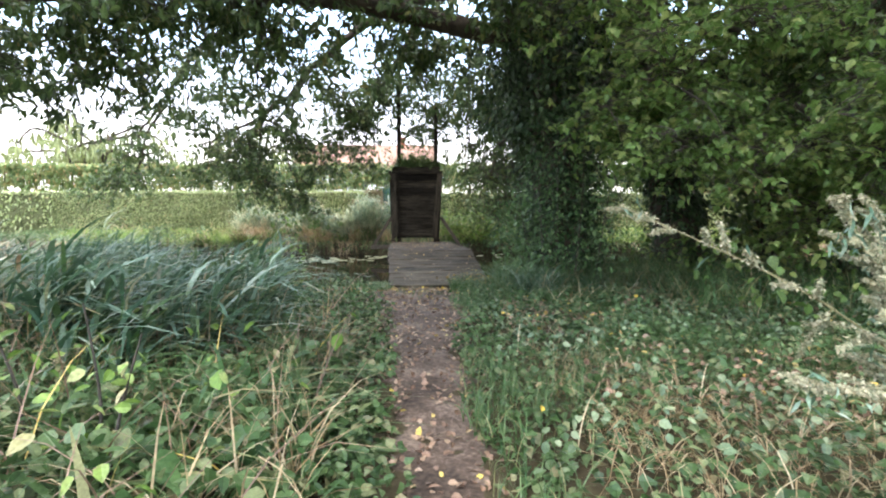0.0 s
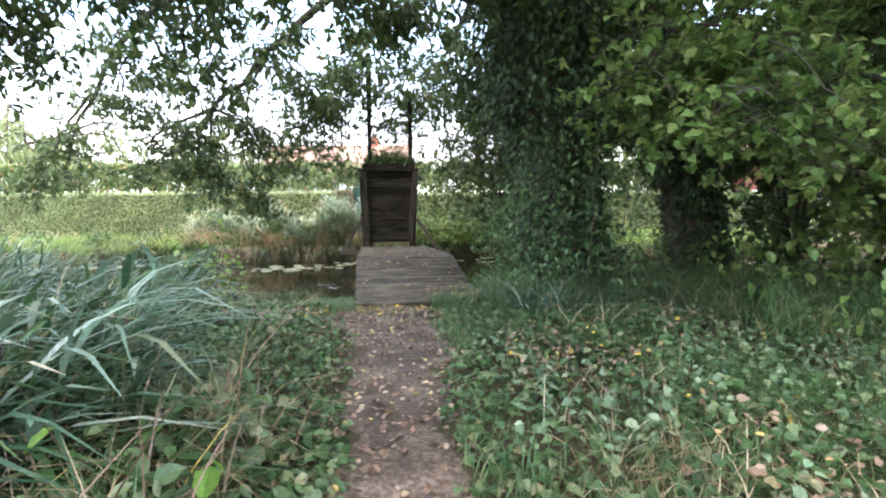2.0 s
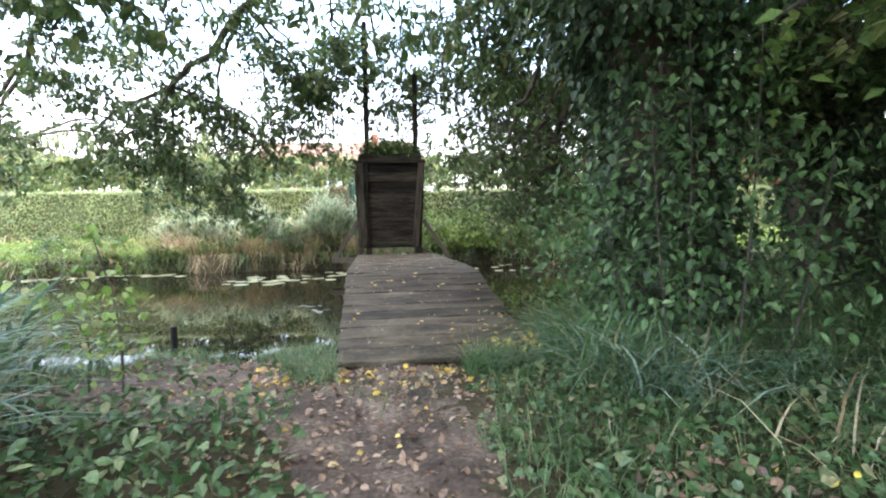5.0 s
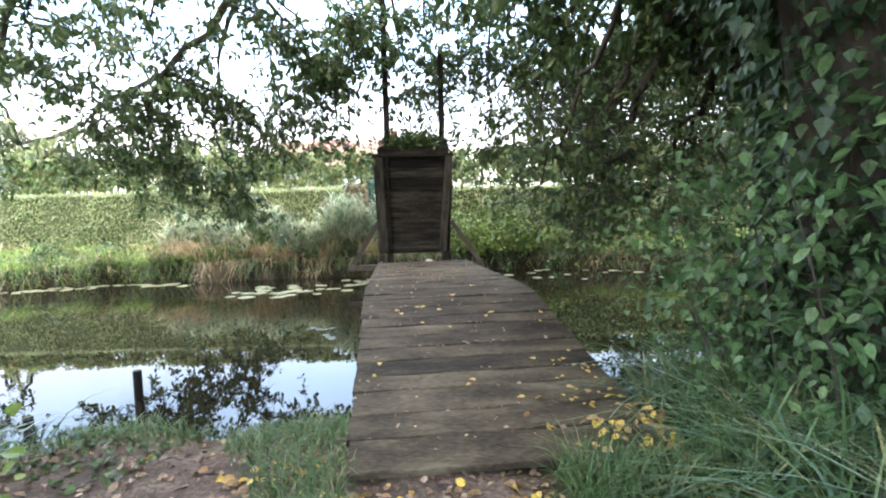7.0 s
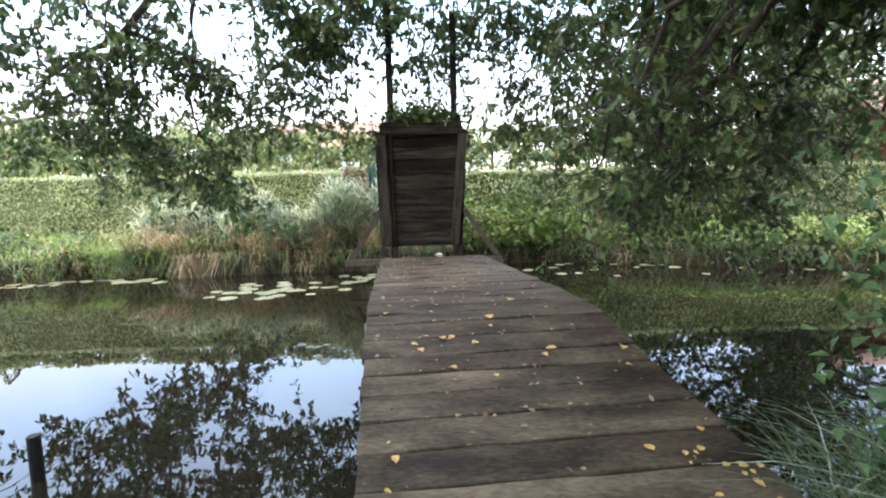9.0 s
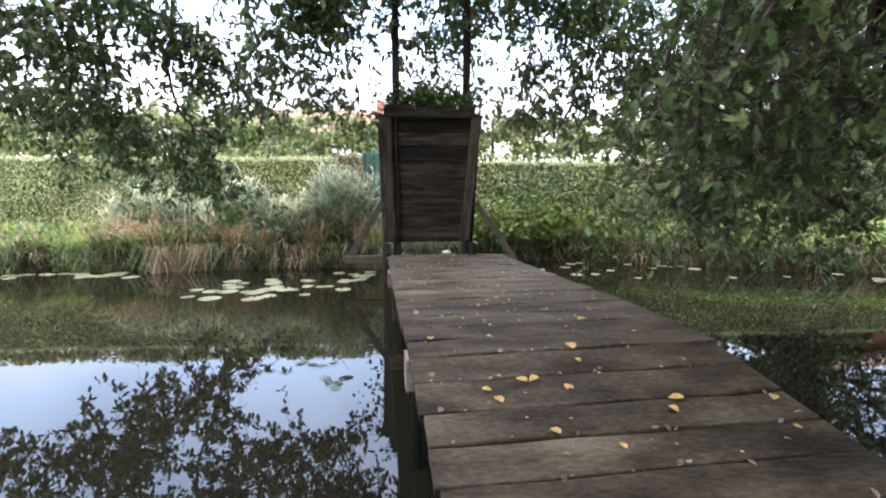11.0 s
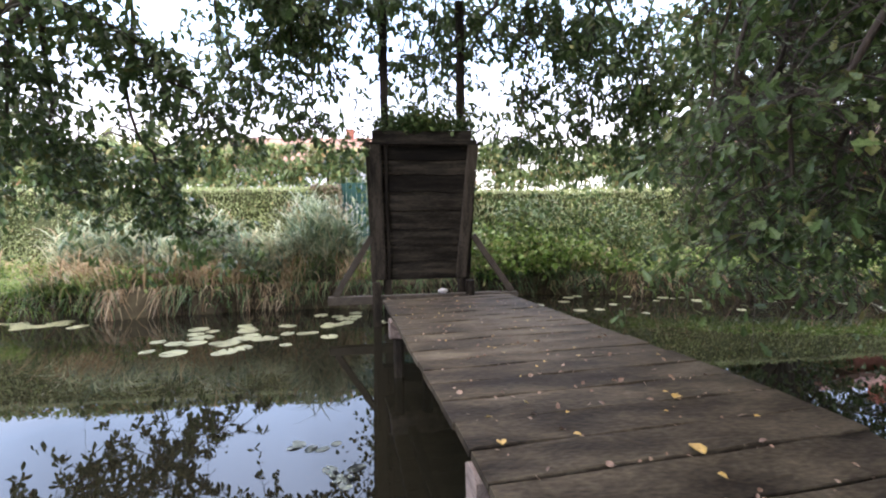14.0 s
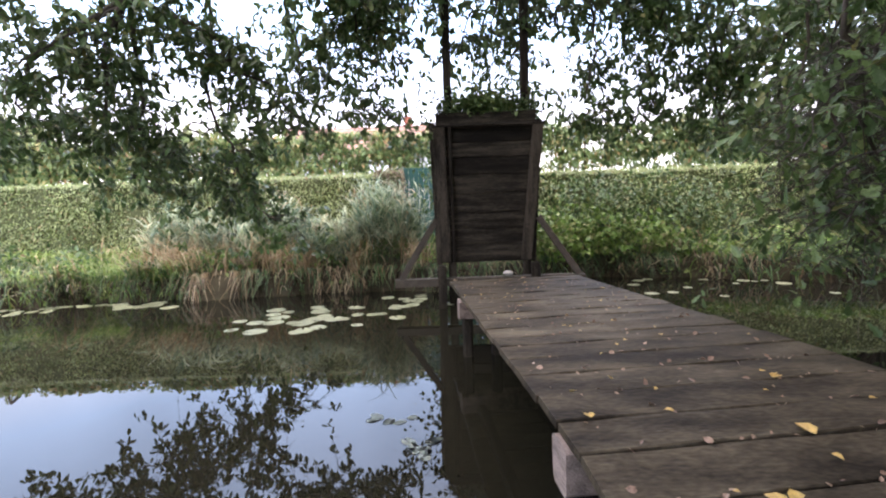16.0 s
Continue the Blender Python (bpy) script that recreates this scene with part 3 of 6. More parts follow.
def grow(limb, r0, n_side, side_len, droop, twigs=9, per_twig=14, up=0.15, u_from=0.15, wander=0.12):
    """A limb with side branches, twigs and the places of its leaves."""
    L = smooth_line(limb, 18)
    L[1:] += rng.normal(0, wander, (17, 3)) * np.linspace(0, 1, 17)[:, None]
    main = (L, np.linspace(r0, max(0.012, r0 * 0.18), 18))
    side_paths, twig_paths, pts = [], [], []
    for _ in range(n_side):
        u = u_from + (1 - u_from) * rng.random() ** 0.8
        p = np.array([np.interp(u * 17, range(18), L[:, k]) for k in range(3)])
        a = rng.uniform(0, 2 * math.pi)
        ln_ = side_len * rng.uniform(0.5, 1.25)
        s = np.linspace(0, 1, 7)[:, None]
        d = np.array([math.cos(a), math.sin(a), up + rng.normal(0, 0.25)])
        B = p + d * ln_ * s + np.array([0, 0, -1.0]) * droop * ln_ * s ** 2 + np.cumsum(rng.normal(0, 0.025, (7, 3)), 0) * s
        side_paths.append((B, np.linspace(max(0.008, r0 * 0.14), 0.005, 7)))
        for _ in range(twigs):
            q = B[rng.integers(1, 7)]
            b = rng.uniform(0, 2 * math.pi)
            tl = rng.uniform(0.25, 0.7)
            e = np.array([math.cos(b), math.sin(b), rng.normal(-0.25 * droop, 0.4)])
            st = np.linspace(0, 1, 4)[:, None]
            T = q + e * tl * st + np.array([0, 0, -0.35]) * droop * tl * st ** 2
            twig_paths.append((T, np.array([0.005, 0.004, 0.003, 0.002])))
            v = np.clip(1.02 - np.abs(rng.normal(0, 0.2, per_twig)), 0.1, 1.05)[:, None]
            pts.append(q + e * tl * v + np.array([0, 0, -0.35]) * droop * tl * v ** 2 + rng.normal(0, 0.04, (per_twig, 3)))
    return main, side_paths, twig_paths, np.concatenate(pts)


def tree(name, base, trunk, limbs, leaf, size, mat, label, tilt=0.6, bark=BARK, sides=14, keep=1.0, thin=0.0):
    """A tree with a fluted tapered trunk, its limbs one by one, twigs and a crown of leaves. limbs: arguments of grow()."""
    t = new(name)
    t.matrix_world = pose(*base)
    tagged(t, label, "tree")
    off = np.array(base, float)
    P, R = smooth_line([p[:3] for p in trunk], 26), np.interp(np.linspace(0, 1, 26), np.linspace(0, 1, len(trunk)), [p[3] for p in trunk])
    V, F = tubes([(P - off, R)], sides)
    ang = np.tile(np.arange(sides) / sides * 2 * math.pi, 26)
    c = np.repeat(P - off, sides, axis=0)
    V = c + (V - c) * (1 + 0.09 * np.sin(ang * 3 + 1) + 0.05 * np.sin(ang * 5 + c[:, 2] * 2))[:, None]
    raw("trunk", V, F, bark, t, True)
    twig_all, pts = [], []
    for args in limbs:
        main, side, tw, p = grow(*args)
        V, F = tubes([(main[0] - off, main[1])], 9)
        raw("limb", V, F, bark, t, True)
        twig_all += side + (tw if size < 0.2 else [])
        pts.append(p)
    V, F = tubes(twig_all, 3)
    tagged(raw("twig_spray", V - off, F, TWIG, t, True), kind="stuff")
    pts = clear_of_walk(np.concatenate(pts))
    pts = pts[rng.random(len(pts)) < keep]
    near = (pts[:, 0] > 0.2) & (pts[:, 2] < 3.3) & (pts[:, 1] > 10.5) & (pts[:, 1] < 18.5) if thin else np.zeros(len(pts), bool)
    tagged(leaves("crown", pts[~near] - off, size, leaf, mat, t, tilt), "lobed green leaves in hanging sprays", kind="stuff")
    if thin:
        pts = pts[near][rng.random(near.sum()) < thin]
        tagged(leaves("low_sprays", pts - off, 0.115, LOBEDLEAF, mat, t, tilt), "lobed dark green leaves hanging low beside the deck", kind="stuff")
    return t


OAK_LIMBS = [
    # low limb over the near bank, and those above it
    ([(1.8, 9.1, 4.4), (-1.5, 8.4, 5.0), (-5, 7.8, 4.9), (-8, 7.4, 4.4), (-11.5, 7.2, 3.8)], 0.2, 66, 1.4, 0.4),
    ([(1.8, 9.0, 5.4), (-1, 7, 6.0), (-5, 5.5, 6.3), (-9, 5, 5.5)], 0.16, 62, 1.6, 0.35),
    ([(1.9, 8.8, 5.6), (0.6, 6, 5.9), (-1, 3.2, 5.4), (-2.5, 0.5, 5.3)], 0.15, 50, 1.6, 0.35),
    ([(-5, 7.8, 4.9), (-5.4, 8.2, 4.6), (-5.6, 8.8, 3.9)], 0.04, 16, 0.8, 0.4, 8, 12),
    ([(-7, 7.5, 4.6), (-7.4, 8.0, 4.4), (-7.8, 8.8, 3.6)], 0.04, 20, 0.9, 0.4, 8, 12),
    ([(-9, 7.4, 4.2), (-9.8, 8.0, 3.9), (-10.4, 8.8, 3.0)], 0.04, 18, 1.0, 0.4, 8, 12),
    ([(-4, 8.0, 5.0), (-4.4, 9.0, 5.1), (-4.8, 10, 4.6)], 0.04, 16, 0.8, 0.4, 8, 12),
    # over the water to the far side
    ([(1.7, 9.4, 5.6), (-1.2, 13.5, 7.3), (-4.4, 16.8, 6.5), (-6.4, 17.2, 4.7), (-7.0, 17.3, 3.2)], 0.17, 44, 1.3, 0.55),
    ([(1.7, 9.5, 6.2), (-3, 13, 7.8), (-7.5, 15.5, 6.8), (-9.8, 16.6, 4.8), (-10.8, 17, 2.8)], 0.15, 46, 1.5, 0.5),
    ([(-4.4, 16.8, 6.5), (-5.6, 18.0, 5.3), (-5.9, 18.5, 3.2), (-5.2, 18.7, 1.35)], 0.06, 21, 0.8, 0.6, 10, 15, 0.1, 0.35),
    ([(-6.4, 17.2, 4.7), (-8.6, 17.8, 4.0), (-9.0, 18.2, 2.8)], 0.06, 16, 1.0, 0.6),
    ([(-6.4, 17.2, 4.7), (-7.0, 18.2, 3.3), (-7.0, 18.4, 1.8)], 0.05, 15, 0.8, 0.6, 10, 15, 0.1, 0.4),
    # above the raised panel
    ([(1.7, 9.5, 6.8), (0.2, 14, 8.4), (-1.6, 18.5, 7.6), (-2.6, 20.2, 6.2), (-3.2, 20.6, 4.6)], 0.13, 44, 1.15, 0.45),
    ([(1.8, 9.5, 6.8), (2.2, 14, 8.2), (1.2, 18.2, 7.2), (0.4, 20, 5.6), (-0.4, 20.4, 4.2)], 0.13, 44, 1.15, 0.45),
    ([(2.2, 14, 8.2), (2.8, 17.4, 7.6), (2.8, 19.6, 6.2), (2.0, 20.4, 4.3)], 0.07, 30, 1.15, 0.5),
    # drooping sprays beside the deck
    ([(2.1, 9.5, 5.0), (2.4, 12, 5.8), (2.6, 14.2, 4.8), (2.5, 15.0, 3.2), (2.4, 15.3, 1.9)], 0.12, 11, 1.1, 0.7, 9, 15, 0.1, 0.3),
    ([(2.3, 9.5, 4.6), (3.4, 12, 5.2), (3.9, 13.6, 3.6), (3.7, 14.2, 2.6), (3.5, 14.4, 1.9)], 0.12, 15, 1.1, 0.7, 9, 15, 0.1, 0.25),
    ([(2.2, 9.6, 4.0), (2.3, 11.2, 4.2), (2.2, 12.4, 3.0), (2.0, 12.9, 2.4), (1.9, 13.0, 1.8)], 0.1, 13, 0.8, 0.7, 9, 15, 0.1, 0.3),
    ([(2.6, 9.6, 5.6), (5, 13, 6.6), (6.8, 15.4, 5.2), (7.2, 16.2, 3.4), (7.0, 16.4, 2.5)], 0.12, 22, 1.4, 0.6),
    ([(2.2, 9.6, 6.0), (4.0, 14.5, 7.4), (5.0, 18.0, 6.4), (5.2, 19.2, 3.9)], 0.1, 30, 1.4, 0.5),
    ([(2.2, 9.6, 4.6), (2.0, 11, 4.6), (1.6, 12.2, 3.4), (1.2, 12.8, 2.6), (1.0, 13.0, 1.9)], 0.06, 14, 0.65, 0.6, 9, 14, 0.1, 0.35),
    ([(2.2, 9.8, 4.2), (2.1, 11.6, 4.0), (1.9, 12.6, 2.8), (1.8, 13.1, 2.1), (1.7, 13.2, 1.5)], 0.06, 14, 0.65, 0.6, 9, 14, 0.1, 0.35),
    ([(2.4, 12, 5.8), (1.4, 13, 5.2), (0.9, 13.6, 4.2)], 0.05, 18, 0.8, 0.5),
    ([(4.0, 14.5, 7.4), (3.6, 16.4, 6.0), (3.4, 17.4, 4.2)], 0.05, 12, 1.0, 0.5),
    ([(5.0, 18.0, 6.4), (5.0, 16.6, 5.4), (5.2, 16.0, 3.8)], 0.05, 13, 1.0, 0.5),
    ([(5, 13, 6.6), (5.0, 14.8, 5.6), (4.8, 15.4, 4.0)], 0.05, 13, 1.0, 0.5),
    ([(0.2, 14, 8.4), (0.4, 16, 7.0), (0.3, 17, 5.6)], 0.05, 16, 1.0, 0.5),
    # dense sprays just beyond the trunk
    ([(2.2, 9.6, 5.0), (2.4, 11, 4.6), (2.6, 12, 4.1), (2.7, 12.4, 3.6)], 0.06, 40, 0.7, 0.4, 9, 14),
    ([(2.4, 9.4, 5.4), (3.0, 11.6, 5.0), (3.4, 12.8, 4.5), (3.6, 13.2, 3.8)], 0.06, 40, 0.8, 0.4, 9, 14),
    ([(2.6, 9.6, 5.6), (3.6, 12, 5.4), (4.3, 13.6, 4.9), (4.7, 14.4, 4.2)], 0.06, 40, 0.9, 0.4, 9, 14),
    ([(2.2, 9.6, 5.0), (2.8, 10.6, 5.0), (3.2, 11.6, 3.8), (3.2, 12.0, 2.6)], 0.08, 28, 0.9, 0.5),
    ([(2.4, 9.4, 5.4), (3.6, 10.8, 5.4), (4.4, 11.8, 4.2), (4.5, 12.2, 3.0)], 0.08, 28, 1.0, 0.5),
    ([(2.3, 9.6, 6.0), (2.7, 10.8, 6.2), (2.9, 12.0, 5.4), (2.9, 12.6, 4.4)], 0.08, 26, 1.0, 0.5),
    # into the shade behind the trunk
    ([(2.6, 9.0, 5.2), (5, 8.2, 6.2), (8, 7.6, 5.6), (10.5, 7, 4.4)], 0.15, 36, 1.6, 0.4),
    ([(2.4, 8.8, 5.6), (3.2, 5.5, 6.4), (4, 2.5, 5.8)], 0.14, 34, 1.6, 0.35),
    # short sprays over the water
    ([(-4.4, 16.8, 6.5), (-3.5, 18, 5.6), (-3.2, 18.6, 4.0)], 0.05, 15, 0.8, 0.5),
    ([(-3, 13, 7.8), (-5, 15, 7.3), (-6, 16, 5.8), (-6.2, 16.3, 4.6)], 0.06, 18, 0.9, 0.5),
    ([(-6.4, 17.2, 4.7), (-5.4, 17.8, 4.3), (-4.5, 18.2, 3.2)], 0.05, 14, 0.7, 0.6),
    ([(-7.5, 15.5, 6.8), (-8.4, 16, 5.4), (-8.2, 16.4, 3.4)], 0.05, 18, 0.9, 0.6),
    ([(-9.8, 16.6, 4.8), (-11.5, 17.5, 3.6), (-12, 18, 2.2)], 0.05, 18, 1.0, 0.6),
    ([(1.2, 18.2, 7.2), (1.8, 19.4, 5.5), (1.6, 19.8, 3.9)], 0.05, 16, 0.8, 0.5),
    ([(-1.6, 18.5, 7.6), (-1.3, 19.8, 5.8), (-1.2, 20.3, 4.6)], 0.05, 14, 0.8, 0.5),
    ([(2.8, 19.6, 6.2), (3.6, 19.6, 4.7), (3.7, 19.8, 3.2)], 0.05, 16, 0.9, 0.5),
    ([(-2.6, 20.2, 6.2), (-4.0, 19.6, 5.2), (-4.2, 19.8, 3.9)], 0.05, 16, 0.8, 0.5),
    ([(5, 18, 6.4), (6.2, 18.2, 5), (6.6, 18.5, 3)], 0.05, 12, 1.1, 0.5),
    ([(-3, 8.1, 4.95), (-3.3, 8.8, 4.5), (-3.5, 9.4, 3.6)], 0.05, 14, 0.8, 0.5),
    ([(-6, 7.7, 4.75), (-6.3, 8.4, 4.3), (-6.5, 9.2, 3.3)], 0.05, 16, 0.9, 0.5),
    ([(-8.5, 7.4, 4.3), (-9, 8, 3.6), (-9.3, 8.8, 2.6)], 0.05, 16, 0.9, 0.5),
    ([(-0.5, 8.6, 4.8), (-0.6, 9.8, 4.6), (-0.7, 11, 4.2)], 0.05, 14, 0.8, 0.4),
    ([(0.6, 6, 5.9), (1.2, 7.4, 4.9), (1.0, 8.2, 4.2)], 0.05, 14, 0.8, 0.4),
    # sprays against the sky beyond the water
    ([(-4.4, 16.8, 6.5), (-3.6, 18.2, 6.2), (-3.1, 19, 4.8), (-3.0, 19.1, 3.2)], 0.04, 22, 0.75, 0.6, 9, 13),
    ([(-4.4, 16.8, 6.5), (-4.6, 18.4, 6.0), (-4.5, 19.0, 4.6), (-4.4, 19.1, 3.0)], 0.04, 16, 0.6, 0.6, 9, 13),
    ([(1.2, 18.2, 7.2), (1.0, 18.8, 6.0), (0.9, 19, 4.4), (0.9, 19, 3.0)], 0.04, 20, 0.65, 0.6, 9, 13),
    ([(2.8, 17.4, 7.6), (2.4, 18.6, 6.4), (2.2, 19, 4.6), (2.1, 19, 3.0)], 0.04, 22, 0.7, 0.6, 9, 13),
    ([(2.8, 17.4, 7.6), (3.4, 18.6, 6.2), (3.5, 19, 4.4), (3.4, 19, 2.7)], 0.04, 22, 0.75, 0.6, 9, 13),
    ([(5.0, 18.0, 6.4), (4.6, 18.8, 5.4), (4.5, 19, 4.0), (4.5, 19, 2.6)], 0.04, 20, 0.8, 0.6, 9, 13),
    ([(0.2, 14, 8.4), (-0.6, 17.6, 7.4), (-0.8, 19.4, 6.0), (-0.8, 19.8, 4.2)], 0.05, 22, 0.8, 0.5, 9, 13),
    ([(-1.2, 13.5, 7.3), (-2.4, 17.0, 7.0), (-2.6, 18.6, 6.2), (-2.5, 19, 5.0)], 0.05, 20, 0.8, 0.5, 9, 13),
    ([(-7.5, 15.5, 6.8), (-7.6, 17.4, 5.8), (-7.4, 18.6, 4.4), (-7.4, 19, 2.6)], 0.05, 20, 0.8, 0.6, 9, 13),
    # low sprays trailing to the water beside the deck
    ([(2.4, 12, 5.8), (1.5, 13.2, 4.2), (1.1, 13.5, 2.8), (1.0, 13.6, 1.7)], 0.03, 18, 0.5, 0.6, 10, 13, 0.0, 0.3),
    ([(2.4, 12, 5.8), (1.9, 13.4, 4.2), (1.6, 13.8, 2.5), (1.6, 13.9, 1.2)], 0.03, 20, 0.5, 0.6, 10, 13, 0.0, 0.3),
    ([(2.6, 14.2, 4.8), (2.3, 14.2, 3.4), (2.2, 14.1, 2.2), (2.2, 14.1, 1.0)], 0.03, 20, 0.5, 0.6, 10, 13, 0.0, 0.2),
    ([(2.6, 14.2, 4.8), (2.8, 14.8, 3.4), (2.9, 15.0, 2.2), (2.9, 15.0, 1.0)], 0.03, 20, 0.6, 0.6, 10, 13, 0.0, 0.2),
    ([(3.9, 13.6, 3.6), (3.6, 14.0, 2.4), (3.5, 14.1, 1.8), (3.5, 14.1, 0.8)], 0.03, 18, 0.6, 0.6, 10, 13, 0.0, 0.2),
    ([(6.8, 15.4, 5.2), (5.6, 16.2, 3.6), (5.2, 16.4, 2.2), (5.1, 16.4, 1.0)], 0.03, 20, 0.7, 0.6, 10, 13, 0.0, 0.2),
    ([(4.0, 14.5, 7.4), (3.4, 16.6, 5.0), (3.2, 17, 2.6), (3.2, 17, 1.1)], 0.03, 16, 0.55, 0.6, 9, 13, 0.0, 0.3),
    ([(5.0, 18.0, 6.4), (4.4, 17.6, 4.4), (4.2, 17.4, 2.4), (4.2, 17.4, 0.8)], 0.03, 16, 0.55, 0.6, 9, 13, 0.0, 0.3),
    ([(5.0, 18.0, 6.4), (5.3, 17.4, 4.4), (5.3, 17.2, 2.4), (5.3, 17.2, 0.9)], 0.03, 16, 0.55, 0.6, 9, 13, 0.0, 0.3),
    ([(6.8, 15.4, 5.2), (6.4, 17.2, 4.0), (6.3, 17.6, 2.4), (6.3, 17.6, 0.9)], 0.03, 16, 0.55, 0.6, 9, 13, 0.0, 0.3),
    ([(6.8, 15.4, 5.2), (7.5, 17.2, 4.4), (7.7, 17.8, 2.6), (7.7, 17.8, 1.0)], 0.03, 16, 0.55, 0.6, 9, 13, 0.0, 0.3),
    ([(2.2, 9.3, 7.4), (-1, 10.5, 9.4), (-5, 11.5, 9.6)], 0.14, 24, 2.0, 0.3),
    ([(2.2, 9.3, 7.6), (4, 11, 9.6), (7, 12.5, 9.2)], 0.14, 24, 2.0, 0.3),
]
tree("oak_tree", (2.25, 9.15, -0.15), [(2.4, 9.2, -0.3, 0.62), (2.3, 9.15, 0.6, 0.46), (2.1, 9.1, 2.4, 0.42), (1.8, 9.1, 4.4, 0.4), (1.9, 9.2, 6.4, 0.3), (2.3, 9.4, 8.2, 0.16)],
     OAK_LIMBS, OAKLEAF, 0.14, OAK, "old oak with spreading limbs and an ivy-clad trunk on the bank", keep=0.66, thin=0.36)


def shade_crown(n, x0, x1, y0, y1, z0, z1, bias, label):
    """Large leaves added high over the near bank to block sky light."""
    P = np.stack([rng.uniform(x0, x1, n), rng.uniform(y0, y1, n), rng.uniform(z0, z1, n)], -1)
    P = P[np.sin(P[:, 0] * 1.1) + np.sin(P[:, 1] * 1.3 + P[:, 2]) + rng.normal(0, 0.6, n) > bias]
    tagged(leaves("upper_crown_shade", P - np.array([2.25, 9.15, -0.15]), 0.27, CLIPLEAF, OAK, bpy.data.objects["oak_tree"], 0.2), label, kind="stuff")


# The first sheet stays out of view; both are there to cast shade.
shade_crown(20000, -9, 4.5, -2, 11.5, 6.9, 10.4, -0.3, "unseen high leaves added to shade the near bank")
shade_crown(5500, 4.2, 13, 8.6, 13, 5.6, 9.4, -0.9, "high leaves added to shade the right side of the bank")

# Trees added on the right, mostly out of view, to block low sky light.
SHADEBELT = [([(0, 0, 1.5), (1.6 * math.cos(a), 1.6 * math.sin(a), 2.0 + 0.9 * k), (2.9 * math.cos(a), 2.9 * math.sin(a), 2.2 + 1.5 * k), (3.4 * math.cos(a), 3.4 * math.sin(a), 1.2 + 1.5 * k)], 0.1, 16, 1.3, 0.5, 6, 8) for k in range(5) for a in np.arange(0.35 * k, 6.2, 1.25)]
for bx, by in ((12.0, 12.0), (13.0, 6.5), (12.0, 1.5)):
    shifted = [([(bx + x, by + y, z) for x, y, z in pts], *rest) for pts, *rest in SHADEBELT]
    tree("field_maple", (bx, by, -0.1), [(bx, by, -0.3, 0.32), (bx, by, 3, 0.24), (bx, by, 8.5, 0.08)], shifted, CLIPLEAF, 0.32, OAK, "dense maple in a belt added to keep side light off the bank", 0.5, keep=0.5)

SECOND = [
    ([(4.5, 10.4, 3.4), (5.8, 10.6, 3.7), (7.4, 10.8, 3.0)], 0.06, 37, 0.95, 0.5),
    ([(4.6, 10.4, 3.0), (5.4, 11.2, 3.5), (6.2, 11.8, 2.8)], 0.06, 30, 0.9, 0.5),
    ([(4.6, 10.4, 2.6), (4.2, 9.6, 3.2), (3.7, 9.2, 2.8)], 0.05, 27, 0.7, 0.5),
    ([(4.5, 10.4, 3.6), (3.6, 11.5, 4.6), (3.4, 13, 4.0)], 0.1, 30, 1.3, 0.5),
    ([(4.5, 10.4, 3.4), (5.6, 8.6, 4.2), (6.5, 7, 3.8)], 0.1, 37, 1.4, 0.5),
    ([(4.4, 10.5, 4.4), (7, 11.5, 5.0), (9.2, 12.6, 4.0), (10, 13, 2.6)], 0.1, 47, 1.5, 0.6),
    ([(4.4, 10.5, 5.2), (5.5, 13, 6.4), (8, 15, 5.4), (9, 16, 3.0)], 0.1, 47, 1.5, 0.5),
    ([(4.3, 10.5, 5.6), (3.8, 8.2, 6.8), (4.4, 6, 6.6)], 0.1, 37, 1.6, 0.4),
    ([(4.3, 10.5, 6), (6.5, 9.5, 7.4), (9.5, 9, 7)], 0.1, 40, 1.8, 0.4),
]
tree("alder_tree", (5.2, 10.4, -0.1), [(5.3, 10.4, -0.4, 0.55), (5.1, 10.4, 0.8, 0.44), (4.7, 10.4, 2.6, 0.36), (4.4, 10.5, 4.4, 0.28), (4.3, 10.6, 7, 0.12)],
     SECOND, CLIPLEAF, 0.115, OAK, "leaning ivy-grown tree on the shaded bank", keep=0.9)

THIRD = [
    ([(6.9, 7.9, 2.4), (5.0, 7.0, 3.0), (3.4, 6.6, 2.9), (2.0, 6.4, 2.7)], 0.07, 44, 0.9, 0.4),
    ([(6.9, 7.9, 3.0), (5.0, 6.4, 3.9), (3.4, 5.9, 3.6), (2.2, 5.8, 3.0)], 0.07, 46, 1.0, 0.4),
    ([(6.9, 7.9, 3.8), (5.2, 7.4, 5.0), (3.4, 7.0, 4.6), (2.2, 6.8, 3.9)], 0.07, 46, 1.1, 0.4),
    ([(6.9, 7.9, 1.8), (5.6, 6.9, 2.3), (4.0, 6.2, 2.2), (2.7, 5.9, 2.2)], 0.06, 38, 0.8, 0.4),
    ([(6.9, 7.9, 1.6), (6.4, 6.6, 2.0), (5.4, 5.6, 1.9)], 0.06, 30, 1.0, 0.4),
    ([(6.9, 7.9, 4.4), (6.5, 6, 5.8), (4.0, 4.6, 5.0)], 0.08, 36, 1.4, 0.4),
    ([(6.9, 7.9, 1.4), (6.2, 7.4, 1.5), (5.2, 7.0, 1.2)], 0.05, 26, 0.9, 0.4),
    ([(6.9, 7.9, 2.2), (5.8, 5.9, 2.8), (4.4, 4.4, 2.7)], 0.06, 32, 1.0, 0.4),
    ([(6.9, 7.9, 3.4), (8.5, 7, 4), (9.5, 6, 3.4)], 0.07, 26, 1.3, 0.4),
]
